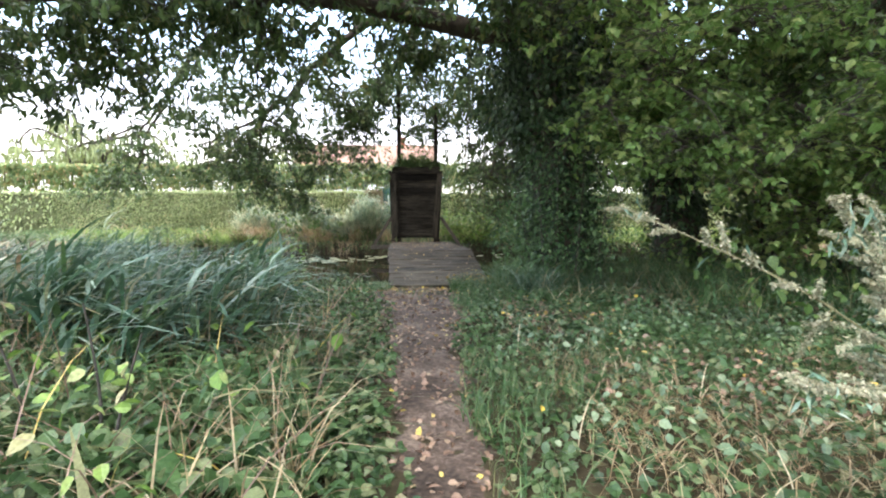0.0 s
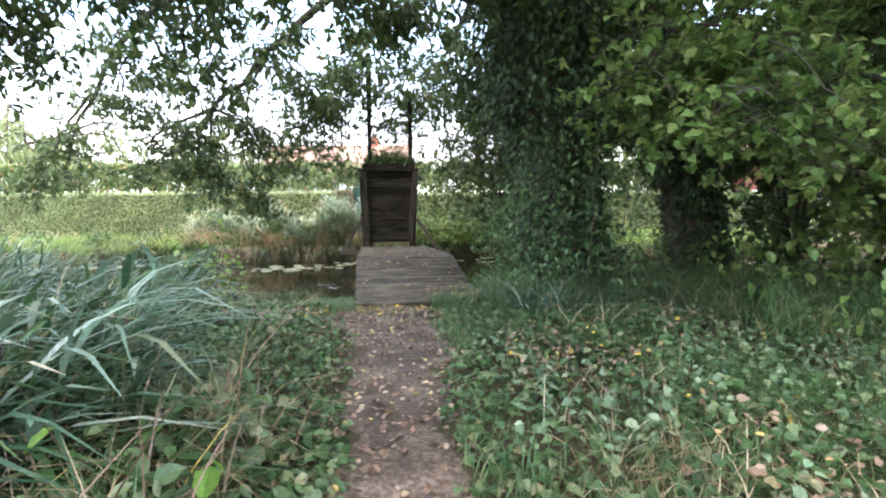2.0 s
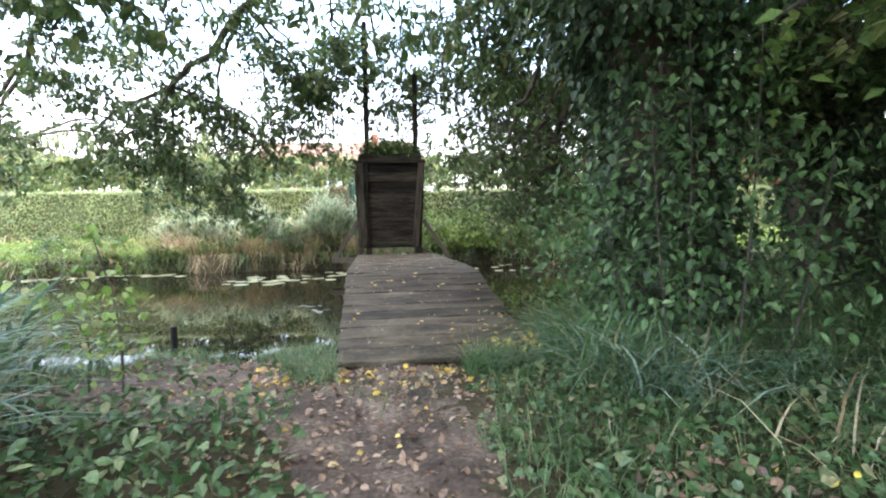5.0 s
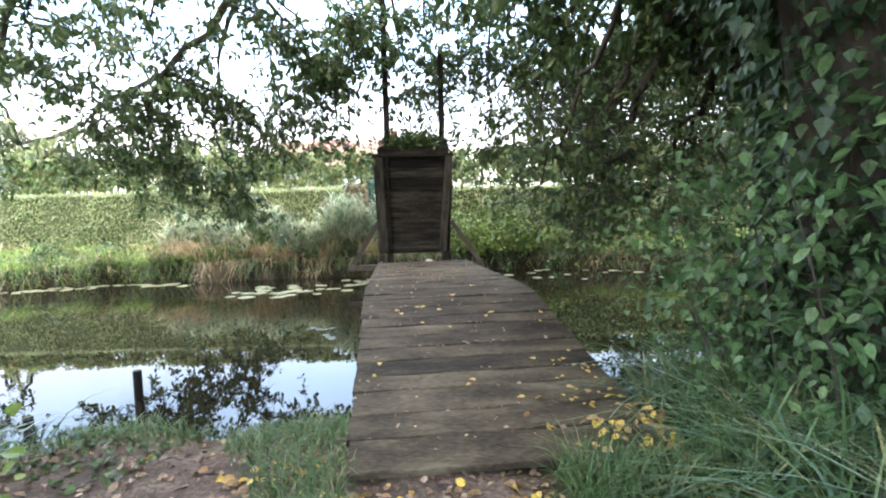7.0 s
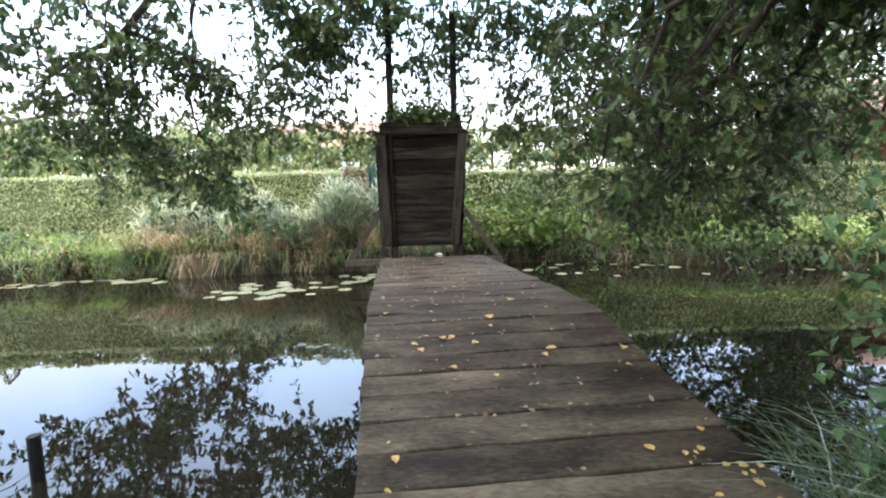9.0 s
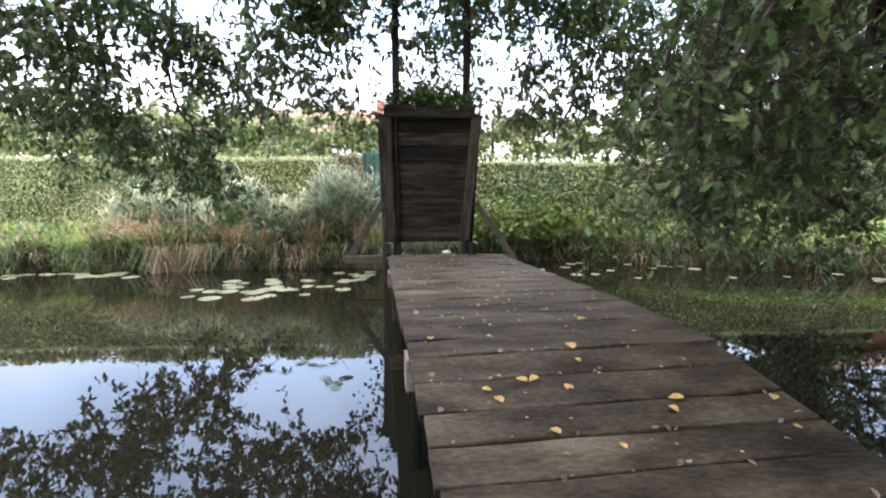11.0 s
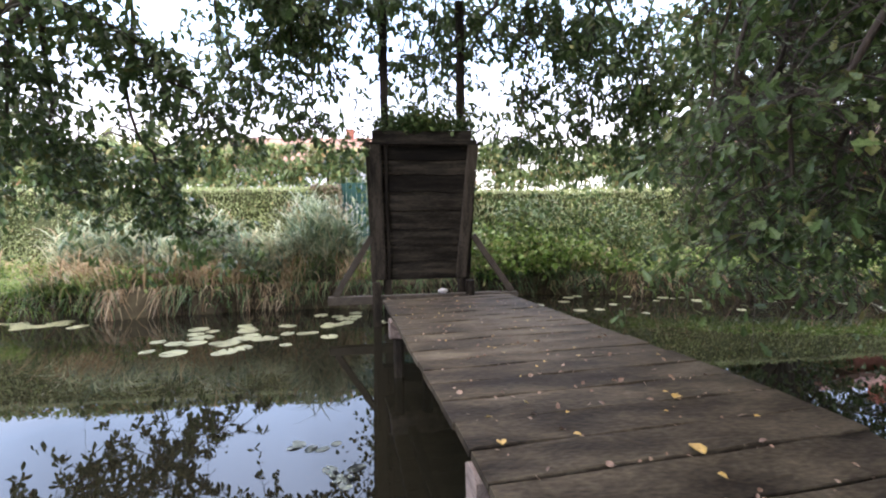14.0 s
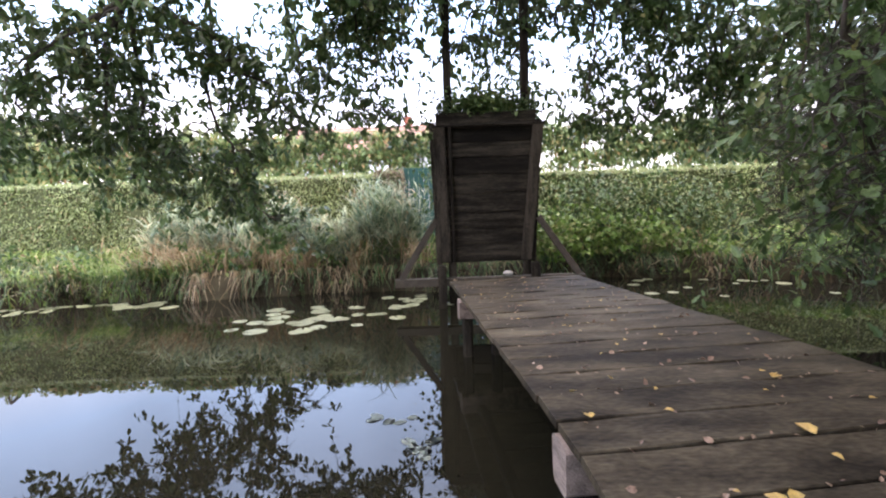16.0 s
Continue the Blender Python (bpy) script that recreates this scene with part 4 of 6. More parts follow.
tree("hazel_tree", (6.9, 7.9, -0.1), [(6.9, 7.9, -0.3, 0.3), (6.9, 7.9, 1.5, 0.22), (6.9, 7.9, 3.5, 0.18), (7.0, 7.8, 6, 0.06)],
     THIRD, WIDELEAF, 0.1, HAZEL, "bushy hazel with broad light green leaves beside the path", 0.35, keep=0.5)

# far side trees
FARLIMBS = [([(0, 0, 3), (rng.normal(0, 1), rng.normal(0, 1), 6), (5 * math.cos(a), 4 * math.sin(a), 8 + 2 * math.sin(a * 3)), (6.5 * math.cos(a), 5 * math.sin(a), 5.0)], 0.2, 22, 2.2, 0.9, 6, 9) for a in np.arange(0, 6.2, 0.7)]
for bx, by, sc in ((-33, 46, 1.15), (-22, 58, 1.2), (26, 52, 1.1)):
    shifted = [([(bx + sc * x, by + sc * y, sc * z) for x, y, z in pts], *rest) for pts, *rest in FARLIMBS]
    tree("willow_tree", (bx, by, 0.2), [(bx, by, 0, 0.5), (bx, by, 4, 0.4), (bx, by, 8, 0.15)], shifted, NARROWLEAF, 0.8, WILLOW, "pale weeping willow far behind the hedges", 1.1, keep=0.3)

bx, by = 13.2, 26.0
RIGHT = [([(bx, by, 2.5), (bx + 1.5 * math.cos(a), by + 1.2 * math.sin(a), 5 + 1.5 * k), (bx + 4.6 * math.cos(a), by + 3.0 * math.sin(a), 5.6 + 1.9 * k), (bx + 5.6 * math.cos(a), by + 3.6 * math.sin(a), 3.6 + 1.9 * k)], 0.14, 26, 1.5, 0.5, 7, 9) for k in range(3) for a in np.arange(0.3 * k, 6.2, 1.05)]
tree("lime_tree", (bx, by, 0.2), [(bx, by, 0, 0.4), (bx, by, 4, 0.3), (bx, by, 10, 0.08)], RIGHT, CLIPLEAF, 0.2, OAK, "broad dark tree beyond the clipped hedge", 0.6, keep=0.35)

# ---- ivy on the trunks ----
def ivy_on(label, trunk, count, reach, size=0.085):
    P = smooth_line([p[:3] for p in trunk], 30)
    R = np.interp(np.linspace(0, 1, 30), np.linspace(0, 1, len(trunk)), [p[3] for p in trunk])
    u = rng.uniform(0, 29, count)
    a = rng.uniform(0, 2 * math.pi, count)
    bulge = 1 + 0.35 * np.sin(a * 2 + u * 0.6) + 0.25 * np.sin(a * 5 - u * 1.1)
    r = np.interp(u, range(30), R) + np.abs(rng.normal(0, reach, count)) * np.clip(bulge, 0.2, 2) + 0.03
    c = np.stack([np.interp(u, range(30), P[:, k]) for k in range(3)], -1)
    pts = c + np.stack([np.cos(a) * r, np.sin(a) * r, rng.normal(0, 0.1, count)], -1)
    ob = leaves("ivy", pts, size, IVYLEAF, IVY, None, 0.9, math.pi / 2 - a)
    return tagged(ob, label, "ivy", kind="stuff")


ivy_on("dark green ivy covering the old oak trunk", [(2.4, 9.2, -0.1, 0.5), (2.25, 9.15, 1.2, 0.46), (2.1, 9.1, 2.6, 0.45), (1.8, 9.1, 4.4, 0.45), (1.9, 9.2, 6.8, 0.4)], 11000, 0.15, 0.08)
ivy_on("dark ivy bushing out high on the oak trunk", [(1.95, 9.1, 2.8, 0.5), (1.8, 9.1, 4.4, 0.6), (1.9, 9.2, 7.0, 0.5)], 9500, 0.36, 0.08)
ivy_on("dark ivy wrapped round the leaning trunk", [(5.3, 10.4, -0.1, 0.4), (5.1, 10.4, 1.4, 0.38), (4.7, 10.4, 2.6, 0.36), (4.3, 10.5, 6.0, 0.3)], 6500, 0.14)
ivy_on("ivy round the hazel stem", [(6.9, 7.9, 0, 0.2), (6.9, 7.9, 2, 0.2), (6.9, 7.9, 5.0, 0.15)], 2500, 0.1)

# ---- shrubs with upright stems ----
def shrub(name, label, stems, n_leaf, size, shape, mat, spread=0.22, tilt=0.5):
    """Upright stems [(foot, top)] with leaves in whorls along them."""
    s0 = new(name)
    foot = np.array(stems[0][0], float)
    s0.matrix_world = pose(*foot)
    tagged(s0, label, "shrub")
    pts = []
    for a, b in stems:
        a, b = np.array(a, float), np.array(b, float)
        mid = (a + b) / 2 + rng.normal(0, 0.06, 3)
        P = smooth_line([a, mid, b], 10)
        V, F = tubes([(P - foot, np.linspace(0.011, 0.004, 10))], 6)
        raw("stem", V, F, TWIG, s0, True)
        u = rng.uniform(1.5, 9, n_leaf)
        c = np.stack([np.interp(u, range(10), P[:, k]) for k in range(3)], -1)
        pts.append(c + rng.normal(0, spread, (n_leaf, 3)) * np.array([1, 1, 0.5]))
    pts = clear_of_walk(np.concatenate(pts))
    tagged(leaves("foliage", pts - foot, size, shape, mat, s0, tilt), kind="stuff")
    return s0


shrub("elder_shrub", "young elder shoots with broad leaves before the oak", [((1.75, 8.1, -0.05), (1.6, 8.2, 2.3)), ((1.95, 8.2, -0.05), (1.95, 8.3, 3.0)), ((2.2, 8.0, 0), (2.35, 8.0, 3.1)), ((1.6, 8.5, -0.05), (1.35, 8.7, 1.6)), ((2.5, 7.9, 0), (2.7, 7.7, 1.9))],
      340, 0.08, PLAINLEAF, IVYLIGHT, 0.2)
shrub("elder_shrub", "leafy shrub hanging over the bank by the deck", [((1.5, 9.2, -0.1), (1.25, 9.7, 1.3)), ((1.7, 9.5, -0.2), (1.55, 10.3, 1.6)), ((2.0, 9.9, -0.2), (2.0, 10.6, 1.9)), ((1.6, 9.0, -0.1), (1.45, 9.3, 1.9))],
      340, 0.07, IVYLEAF, IVYLIGHT, 0.24)
shrub("sapling", "thin yellow-green sapling at the water's edge", [((-2.55, 8.25, -0.05), (-2.75, 8.3, 1.25)), ((-2.75, 8.15, -0.05), (-3.1, 8.2, 0.9))], 70, 0.08, BROADLEAF, BRIGHT, 0.12)


def mugwort(label, stems):
    """Arching stems [(points, side shoots, shoot length, leafiness)] with plumes of tiny seed heads and cut leaves below."""
    foot = np.array(stems[0][0][0], float)
    m = new("mugwort")
    m.matrix_world = pose(*foot)
    tagged(m, label, "weed")
    for pts, shoots, reach, leafy_share in stems:
        L = smooth_line(pts, 14)
        V, F = tubes([(L - foot, np.linspace(0.006, 0.002, 14))], 6)
        raw("stem", V, F, STALK, m, True)
        paths, heads, low = [], [], []
        for k in range(shoots):
            u = 0.2 + 0.8 * (k + rng.random()) / shoots
            p = np.array([np.interp(u * 13, range(14), L[:, j]) for j in range(3)])
            ahead = L[-1] - L[7]
            ahead = ahead / np.linalg.norm(ahead)
            d = ahead * 0.75 + rng.normal(0, 0.42, 3) + np.array([0, 0, 0.25])
            d /= np.linalg.norm(d)
            ln_ = reach * (1.15 - 0.85 * u) * rng.uniform(0.7, 1.3)
            w = np.linspace(0, 1, 5)[:, None]
            B = p + d * ln_ * w - np.array([0, 0, 0.18]) * ln_ * w ** 2
            paths.append((B, np.linspace(0.0022, 0.001, 5)))
            n = int(30 + ln_ * 1250)
            v = rng.uniform(0.1, 1.04, n)[:, None]
            heads.append(p + d * ln_ * v - np.array([0, 0, 0.18]) * ln_ * v ** 2 + rng.normal(0, 0.0065, (n, 3)) * (1.25 - 0.7 * v))
            if rng.random() < leafy_share:
                low.append(p + rng.normal(0, 0.04, (7, 3)))
        n = 90
        v = rng.uniform(8, 13, n)
        heads.append(np.stack([np.interp(v, range(14), L[:, j]) for j in range(3)], -1) + rng.normal(0, 0.007, (n, 3)))
        V, F = tubes(paths, 4)
        tagged(raw("shoot_spray", V - foot, F, STALK, m, True), kind="stuff")
        tagged(leaves("seed_plume", np.concatenate(heads) - foot, 0.0135, CLIPLEAF, MUGWORT, m, 0.3), "pale grey-green seed plumes", kind="stuff")
        if low:
            tagged(leaves("foliage", np.concatenate(low) - foot, 0.055, NARROWLEAF, REED, m, 0.5), "grey-green cut leaves", kind="stuff")


mugwort("tall seeding mugwort leaning over the path edge",
        [([(2.0, 1.62, 0), (1.75, 1.65, 0.75), (1.3, 1.68, 1.08), (0.62, 1.7, 1.38)], 17, 0.26, 0.35),
         ([(2.02, 1.6, 0), (1.72, 1.6, 0.7), (1.52, 1.6, 1.05), (1.34, 1.6, 1.36)], 26, 0.3, 0.7),
         ([(2.05, 1.66, 0), (1.85, 1.7, 0.7), (1.68, 1.72, 1.05), (1.55, 1.72, 1.36)], 26, 0.3, 0.7),
         ([(2.0, 1.55, 0), (1.75, 1.5, 0.5), (1.5, 1.48, 0.75), (1.12, 1.5, 0.82)], 18, 0.24, 0.5),
         ([(2.05, 1.7, 0), (1.95, 1.66, 0.6), (1.85, 1.6, 1.0), (1.72, 1.55, 1.2)], 26, 0.32, 0.8)])
shrub("bramble_shoot", "yellow-green bramble shoots among the reeds", [((-1.5, 2.0, 0), (-1.25, 1.95, 0.85)), ((-1.7, 2.2, 0), (-1.6, 2.1, 0.95)), ((-2.1, 2.3, 0), (-2.2, 2.25, 0.9))], 18, 0.06, BROADLEAF, BRIGHT, 0.09)
shrub("bramble", "bushy green bramble on the far bank", [((0.6, 21.6, 0), (0.5, 21.5, 1.1)), ((1.3, 21.7, 0), (1.2, 21.6, 1.2)), ((2.0, 21.9, 0), (2.0, 21.8, 1.1)), ((2.7, 22.0, 0), (2.8, 21.8, 0.9)), ((3.4, 22, 0), (3.5, 21.8, 0.8)), ((0.1, 21.9, 0), (0.1, 21.8, 1.3))],
      420, 0.12, BROADLEAF, BRIGHT, 0.32)
shrub("dark_shrub", "dark shrub before the clipped hedge", [((2.6, 22.4, 0.1), (2.4, 22.2, 2.0)), ((3.6, 22.5, 0.1), (3.6, 22.3, 2.1)), ((1.6, 22.5, 0.1), (1.6, 22.4, 1.9)), ((4.8, 22.4, 0.1), (4.9, 22.2, 1.7))],
      760, 0.1, BROADLEAF, OAK, 0.42)
shrub("hawthorn", "wind-blown bush growing behind the raised panel", [((-1.1, 20.9, 0), (-1.1, 19.8, 3.9)), ((-0.6, 20.9, 0), (-0.55, 19.9, 4.3)), ((-1.5, 20.9, 0), (-1.6, 19.8, 3.8)), ((-0.2, 20.9, 0), (0.05, 19.9, 3.9)), ((-1.9, 20.9, 0), (-2.3, 19.9, 3.5))],
      420, 0.1, BROADLEAF, OAK, 0.24)
for cx, cy, cz, rx, ry, rz, n in ((8.6, 8.6, 2.0, 1.5, 1.6, 1.9, 1700), (10.8, 7.2, 2.2, 1.8, 2.0, 2.1, 1700), (9.2, 4.6, 1.5, 1.5, 1.5, 1.6, 1200), (7.0, 10.3, 1.9, 1.2, 0.8, 1.9, 1500), (12.5, 10, 2.4, 2.2, 1.6, 2.4, 1500)):
    d = rng.normal(0, 1, (n, 3))
    d /= np.linalg.norm(d, axis=1)[:, None]
    d *= rng.uniform(0.55, 1.12, n)[:, None] * (1 + 0.25 * np.sin(d[:, :1] * 5 + cx) * np.sin(d[:, 1:2] * 4))
    P = np.array([cx, cy, cz]) + d * [rx, ry, rz]
    P = P[P[:, 2] > height(P[:, 0], P[:, 1]) + 0.05]
    t = new("holly_bush")
    t.matrix_world = pose(cx, cy, 0)
    tagged(t, "dense dark bush in the shade of the trees", "shrub", "shade bushes")
    V, F = tubes([(smooth_line([(0, 0, -0.1), (0.3 * math.cos(a), 0.3 * math.sin(a), cz), (rx * 0.6 * math.cos(a), ry * 0.6 * math.sin(a), cz + rz * 0.6)], 8), np.linspace(0.05, 0.01, 8)) for a in (0.3, 1.6, 2.9, 4.2, 5.4)], 6)
    raw("stem", V, F, BARK, t, True)
    tagged(leaves("foliage", P - [cx, cy, 0], 0.17, WIDELEAF, OAK, t, 0.5), kind="stuff")

# ---- hedges across the water ----
def hedge_box(name, label, x0, x1, y0, y1, z0, z1, mat, size, per_m2, shape=CLIPLEAF, core=True):
    h = new(name)
    h.matrix_world = pose((x0 + x1) / 2, (y0 + y1) / 2, z0)
    tagged(h, label, "hedge")
    off = np.array([(x0 + x1) / 2, (y0 + y1) / 2, z0])
    # Solid inner block, coloured dark so the leaf gaps read as shaded.
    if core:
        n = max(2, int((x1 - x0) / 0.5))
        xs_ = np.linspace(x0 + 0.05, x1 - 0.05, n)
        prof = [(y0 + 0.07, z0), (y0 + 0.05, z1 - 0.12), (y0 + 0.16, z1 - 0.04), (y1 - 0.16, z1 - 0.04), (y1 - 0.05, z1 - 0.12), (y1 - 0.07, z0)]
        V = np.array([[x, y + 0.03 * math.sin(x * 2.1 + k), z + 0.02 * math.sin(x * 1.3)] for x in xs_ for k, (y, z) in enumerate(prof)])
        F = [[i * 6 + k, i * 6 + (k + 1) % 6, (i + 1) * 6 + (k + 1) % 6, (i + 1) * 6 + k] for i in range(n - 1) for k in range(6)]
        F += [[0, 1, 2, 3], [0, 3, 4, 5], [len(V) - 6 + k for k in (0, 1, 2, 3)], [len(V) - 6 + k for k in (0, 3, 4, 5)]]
        raw("woody_core", V - off, np.array(F), HEDGESHADE, h)
    a_f, a_t, a_e = (x1 - x0) * (z1 - z0), (x1 - x0) * (y1 - y0), (y1 - y0) * (z1 - z0)
    nf, nt, ne = int(a_f * per_m2), int(a_t * per_m2 * 0.6), int(a_e * per_m2)
    front = np.stack([rng.uniform(x0, x1, nf), y0 + np.abs(rng.normal(0, 0.05, nf)), rng.uniform(z0, z1, nf)], -1)
    top = np.stack([rng.uniform(x0, x1, nt), rng.uniform(y0, y1, nt), z1 + rng.normal(-0.02, 0.035, nt)], -1)
    ends = np.stack([np.where(rng.random(ne) < 0.5, x0, x1) + rng.normal(0, 0.04, ne), rng.uniform(y0, y1, ne), rng.uniform(z0, z1, ne)], -1)
    P = np.concatenate([front, top, ends])
    P[:, 1] += 0.05 * np.sin(P[:, 0] * 1.9) * np.sin(P[:, 2] * 3.1)
    tagged(leaves("leaf_face", P - off, size, shape, mat, h, 0.85, rng.normal(math.pi, 1.0, len(P))), kind="stuff")
    return h


hedge_box("clipped_hedge", "brown dead end of the clipped hedge at the gap", -3.75, -3.0, 23.28, 24.4, 0.15, 2.5, DEADHEDGE, 0.085, 420)
hedge_box("clipped_hedge", "long clipped green hedge with a flat top", -19, -3.77, 23.3, 24.4, 0.15, 2.42, HEDGE, 0.065, 700)
hedge_box("clipped_hedge", "clipped green hedge behind the far bank", -0.7, 17, 23.3, 24.4, 0.15, 2.3, HEDGE, 0.07, 520)
hedge_box("clipped_hedge", "clipped hedge running on along the moat", -60, -19, 23.3, 24.4, 0.15, 2.42, HEDGE, 0.16, 60)
hedge_box("clipped_hedge", "clipped hedge running on along the moat", 17, 60, 23.3, 24.4, 0.15, 2.3, HEDGE, 0.16, 60)

# the pleached row behind: bare stems below, a leafy panel above
px = -30.0
while px < 26:
    t = new("pleached_tree")
    zt = 4.15 if px < 14 else 4.0
    t.matrix_world = pose(px, 27.2, 0.3)
    tagged(t, "pleached tree trained into a leafy panel", "tree", "pleached row")
    V, F = tubes([(smooth_line([(0, 0, -0.1), (0.03, 0, 1.6), (0, 0, 3.7)], 8), np.linspace(0.07, 0.04, 8))], 7)
    raw("trunk", V, F, BARK, t, True)
    for zr in (2.75, 3.2, 3.6):
        V, F = tubes([(smooth_line([(-0.85, 0, zr), (0, 0, zr - 0.05), (0.85, 0, zr)], 6), np.full(6, 0.015))], 5)
        raw("branch", V, F, TWIG, t, True)
    n = 2900
    zz = rng.uniform(1.9, zt - 0.3, n)
    P = np.stack([rng.uniform(-0.95, 0.95, n), rng.normal(0, 0.13, n), zz + 0.05 * np.sin(px)], -1)
    gaps = np.sin((P[:, 0] + px) * 3.1 + zz * 2.0) + np.sin((P[:, 0] + px) * 1.3 - zz * 6.0)
    P = P[rng.random(n) < np.clip((zz - 2.0) / 0.9, 0.35, 1) * np.clip(1.0 + 0.5 * gaps, 0.2, 1)]
    tagged(leaves("leaf_panel", P, 0.17, CLIPLEAF, PLEACH, t, 0.8, rng.normal(math.pi, 1.0, len(P))), kind="stuff")
    px += 1.75

# ---- green steel fence in the hedge gap ----
fence = new("steel_fence")
fence.matrix_world = pose(-1.85, 23.9, 0.3)
tagged(fence, "dark green painted steel fence in the hedge gap", "fence")
for k in range(16):
    part("bar", box((0.134, 0.03, 2.2), (-1.08 + k * 0.144, 0, 1.18), bevel=0.008), PAINT, fence)
for zr in (0.35, 2.05):
    part("rail", box((2.3, 0.04, 0.06), (0, 0.036, zr), bevel=0.006), PAINT, fence)

# ---- houses beyond ----
def house(label, cx, cy, w, d, wall_h, roof_h, storeys, wall_mat, heading=0):
    h = new("house")
    h.matrix_world = pose(cx, cy, 0.25, 0, 0, heading)
    tagged(h, label, "house")
    part("wall", box((w, d, wall_h), (0, 0, wall_h / 2), bevel=0.01), wall_mat, h)
    bm = bmesh.new()
    o = 0.35
    ring = [[bm.verts.new((x, y, z)) for y, z in ((-d / 2 - o, wall_h - 0.15), (0, wall_h + roof_h), (d / 2 + o, wall_h - 0.15), (d / 2 + o, wall_h + 0.02), (0, wall_h + roof_h + 0.2), (-d / 2 - o, wall_h + 0.02))] for x in (-w / 2 - 0.2, w / 2 + 0.2)]
    for k in range(6):
        bm.faces.new((ring[0][k], ring[0][(k + 1) % 6], ring[1][(k + 1) % 6], ring[1][k]))
    bm.faces.new(ring[0][::-1])
    bm.faces.new(ring[1])
    bmesh.ops.recalc_face_normals(bm, faces=bm.faces)
    part("roof", bm, ROOF, h, "red clay tile roof")
    part("chimney", box((0.8, 0.6, 1.6), (w * 0.25, 0, wall_h + roof_h + 0.3), bevel=0.02), BRICK, h)
    for st in range(storeys):
        n = max(2, int(w / 3))
        for i in range(n):
            x = -w / 2 + w * (i + 0.5) / n
            wdw = part("window", box((1.1, 0.08, 1.3), (x, -d / 2 - 0.03, 1.6 + st * 2.8), bevel=0.01), WHITE, h)
            part("pane", box((0.92, 0.03, 1.12), (x, -d / 2 - 0.075, 1.6 + st * 2.8), bevel=0.004), GLASS, wdw)
    return h


house("red-roofed white-walled house seen above the hedges", -9.5, 62, 17, 9, 6.2, 3.4, 2, WHITE)
house("red brick house beyond the hedge", 21.2, 31, 9, 8, 3.9, 2.2, 1, BRICK, 4)

# ---- reeds, grass and ground plants ----
def strewn(n, x0, x1, y0, y1, keep=None, lift=0.0):
    x, y = rng.uniform(x0, x1, n), rng.uniform(y0, y1, n)
    ok = np.ones(n, bool) if keep is None else keep(x, y)
    x, y = x[ok], y[ok]
    return np.stack([x, y, height(x, y) + lift], -1)


def stuff(ob, label, category):
    return tagged(ob, label, category, kind="stuff")


def off_path(x, y):
    return ~on_path(x, y, rng.uniform(0.62, 1.12, len(x))) & (y < near_edge(x) - 0.05) & ~((y > 8.7) & (x > -1.1) & (x < 0.95))


def patchy(x, y, f=1.0, bias=0.0):
    v = np.sin(x * 1.7 * f + y * 0.9 * f) + np.sin(y * 2.1 * f - x * 0.6 * f + 1.3) + 0.6 * np.sin(x * 4.3 * f + 2) * np.sin(y * 3.7 * f)
    return v + rng.normal(0, 0.5, len(x)) > bias


# left of the path
stuff(leaves("ground_ivy", strewn(13000, -5.5, -0.1, 0.4, 8.3, lambda x, y: off_path(x, y) & (x < path_x(y) - 0.1), 0.0) + np.array([0, 0, 0.1]), 0.056, IVYLEAF, GROUNDLEAF, None, 0.2), "low nettle and ivy leaves beside the path", "ground cover")
P = strewn(10000, -4.6, -0.3, 0.4, 7.6, lambda x, y: off_path(x, y) & (x < path_x(y) - 0.25))
P[:, 2] += rng.uniform(0.05, 0.45, len(P)) * np.clip((path_x(P[:, 1]) - P[:, 0] - 0.2) / 0.8, 0.15, 1)
stuff(leaves("nettle_leaves", P, 0.068, PLAINLEAF, GROUNDLEAF, None, 0.4), "taller nettles and weeds along the path", "weeds")
P = strewn(9000, -7, -0.5, 0.3, 5.2, lambda x, y: off_path(x, y) & (x < path_x(y) - 0.45 - 0.1 * y) & patchy(x, y))
stuff(blades("tall_grass", P, 0.5, 0.011, 0.7, GRASS), "tangled tall green grass on the bank", "grass")
P = strewn(6500, -7, -0.6, 0.3, 5.5, lambda x, y: off_path(x, y) & (x < path_x(y) - 0.7) & patchy(x, y, 1.4, 0.6))
stuff(blades("dry_grass", P, 0.6, 0.009, 0.9, DRY), "bent dry straw among the green", "grass")
P = strewn(900, -5, -0.9, 0.3, 3.6, lambda x, y: off_path(x, y) & (x < -1.0))
stuff(blades("broad_grass", P, 0.62, 0.036, 1.1, GRASS), "broad arching grass leaves beside the path", "grass")
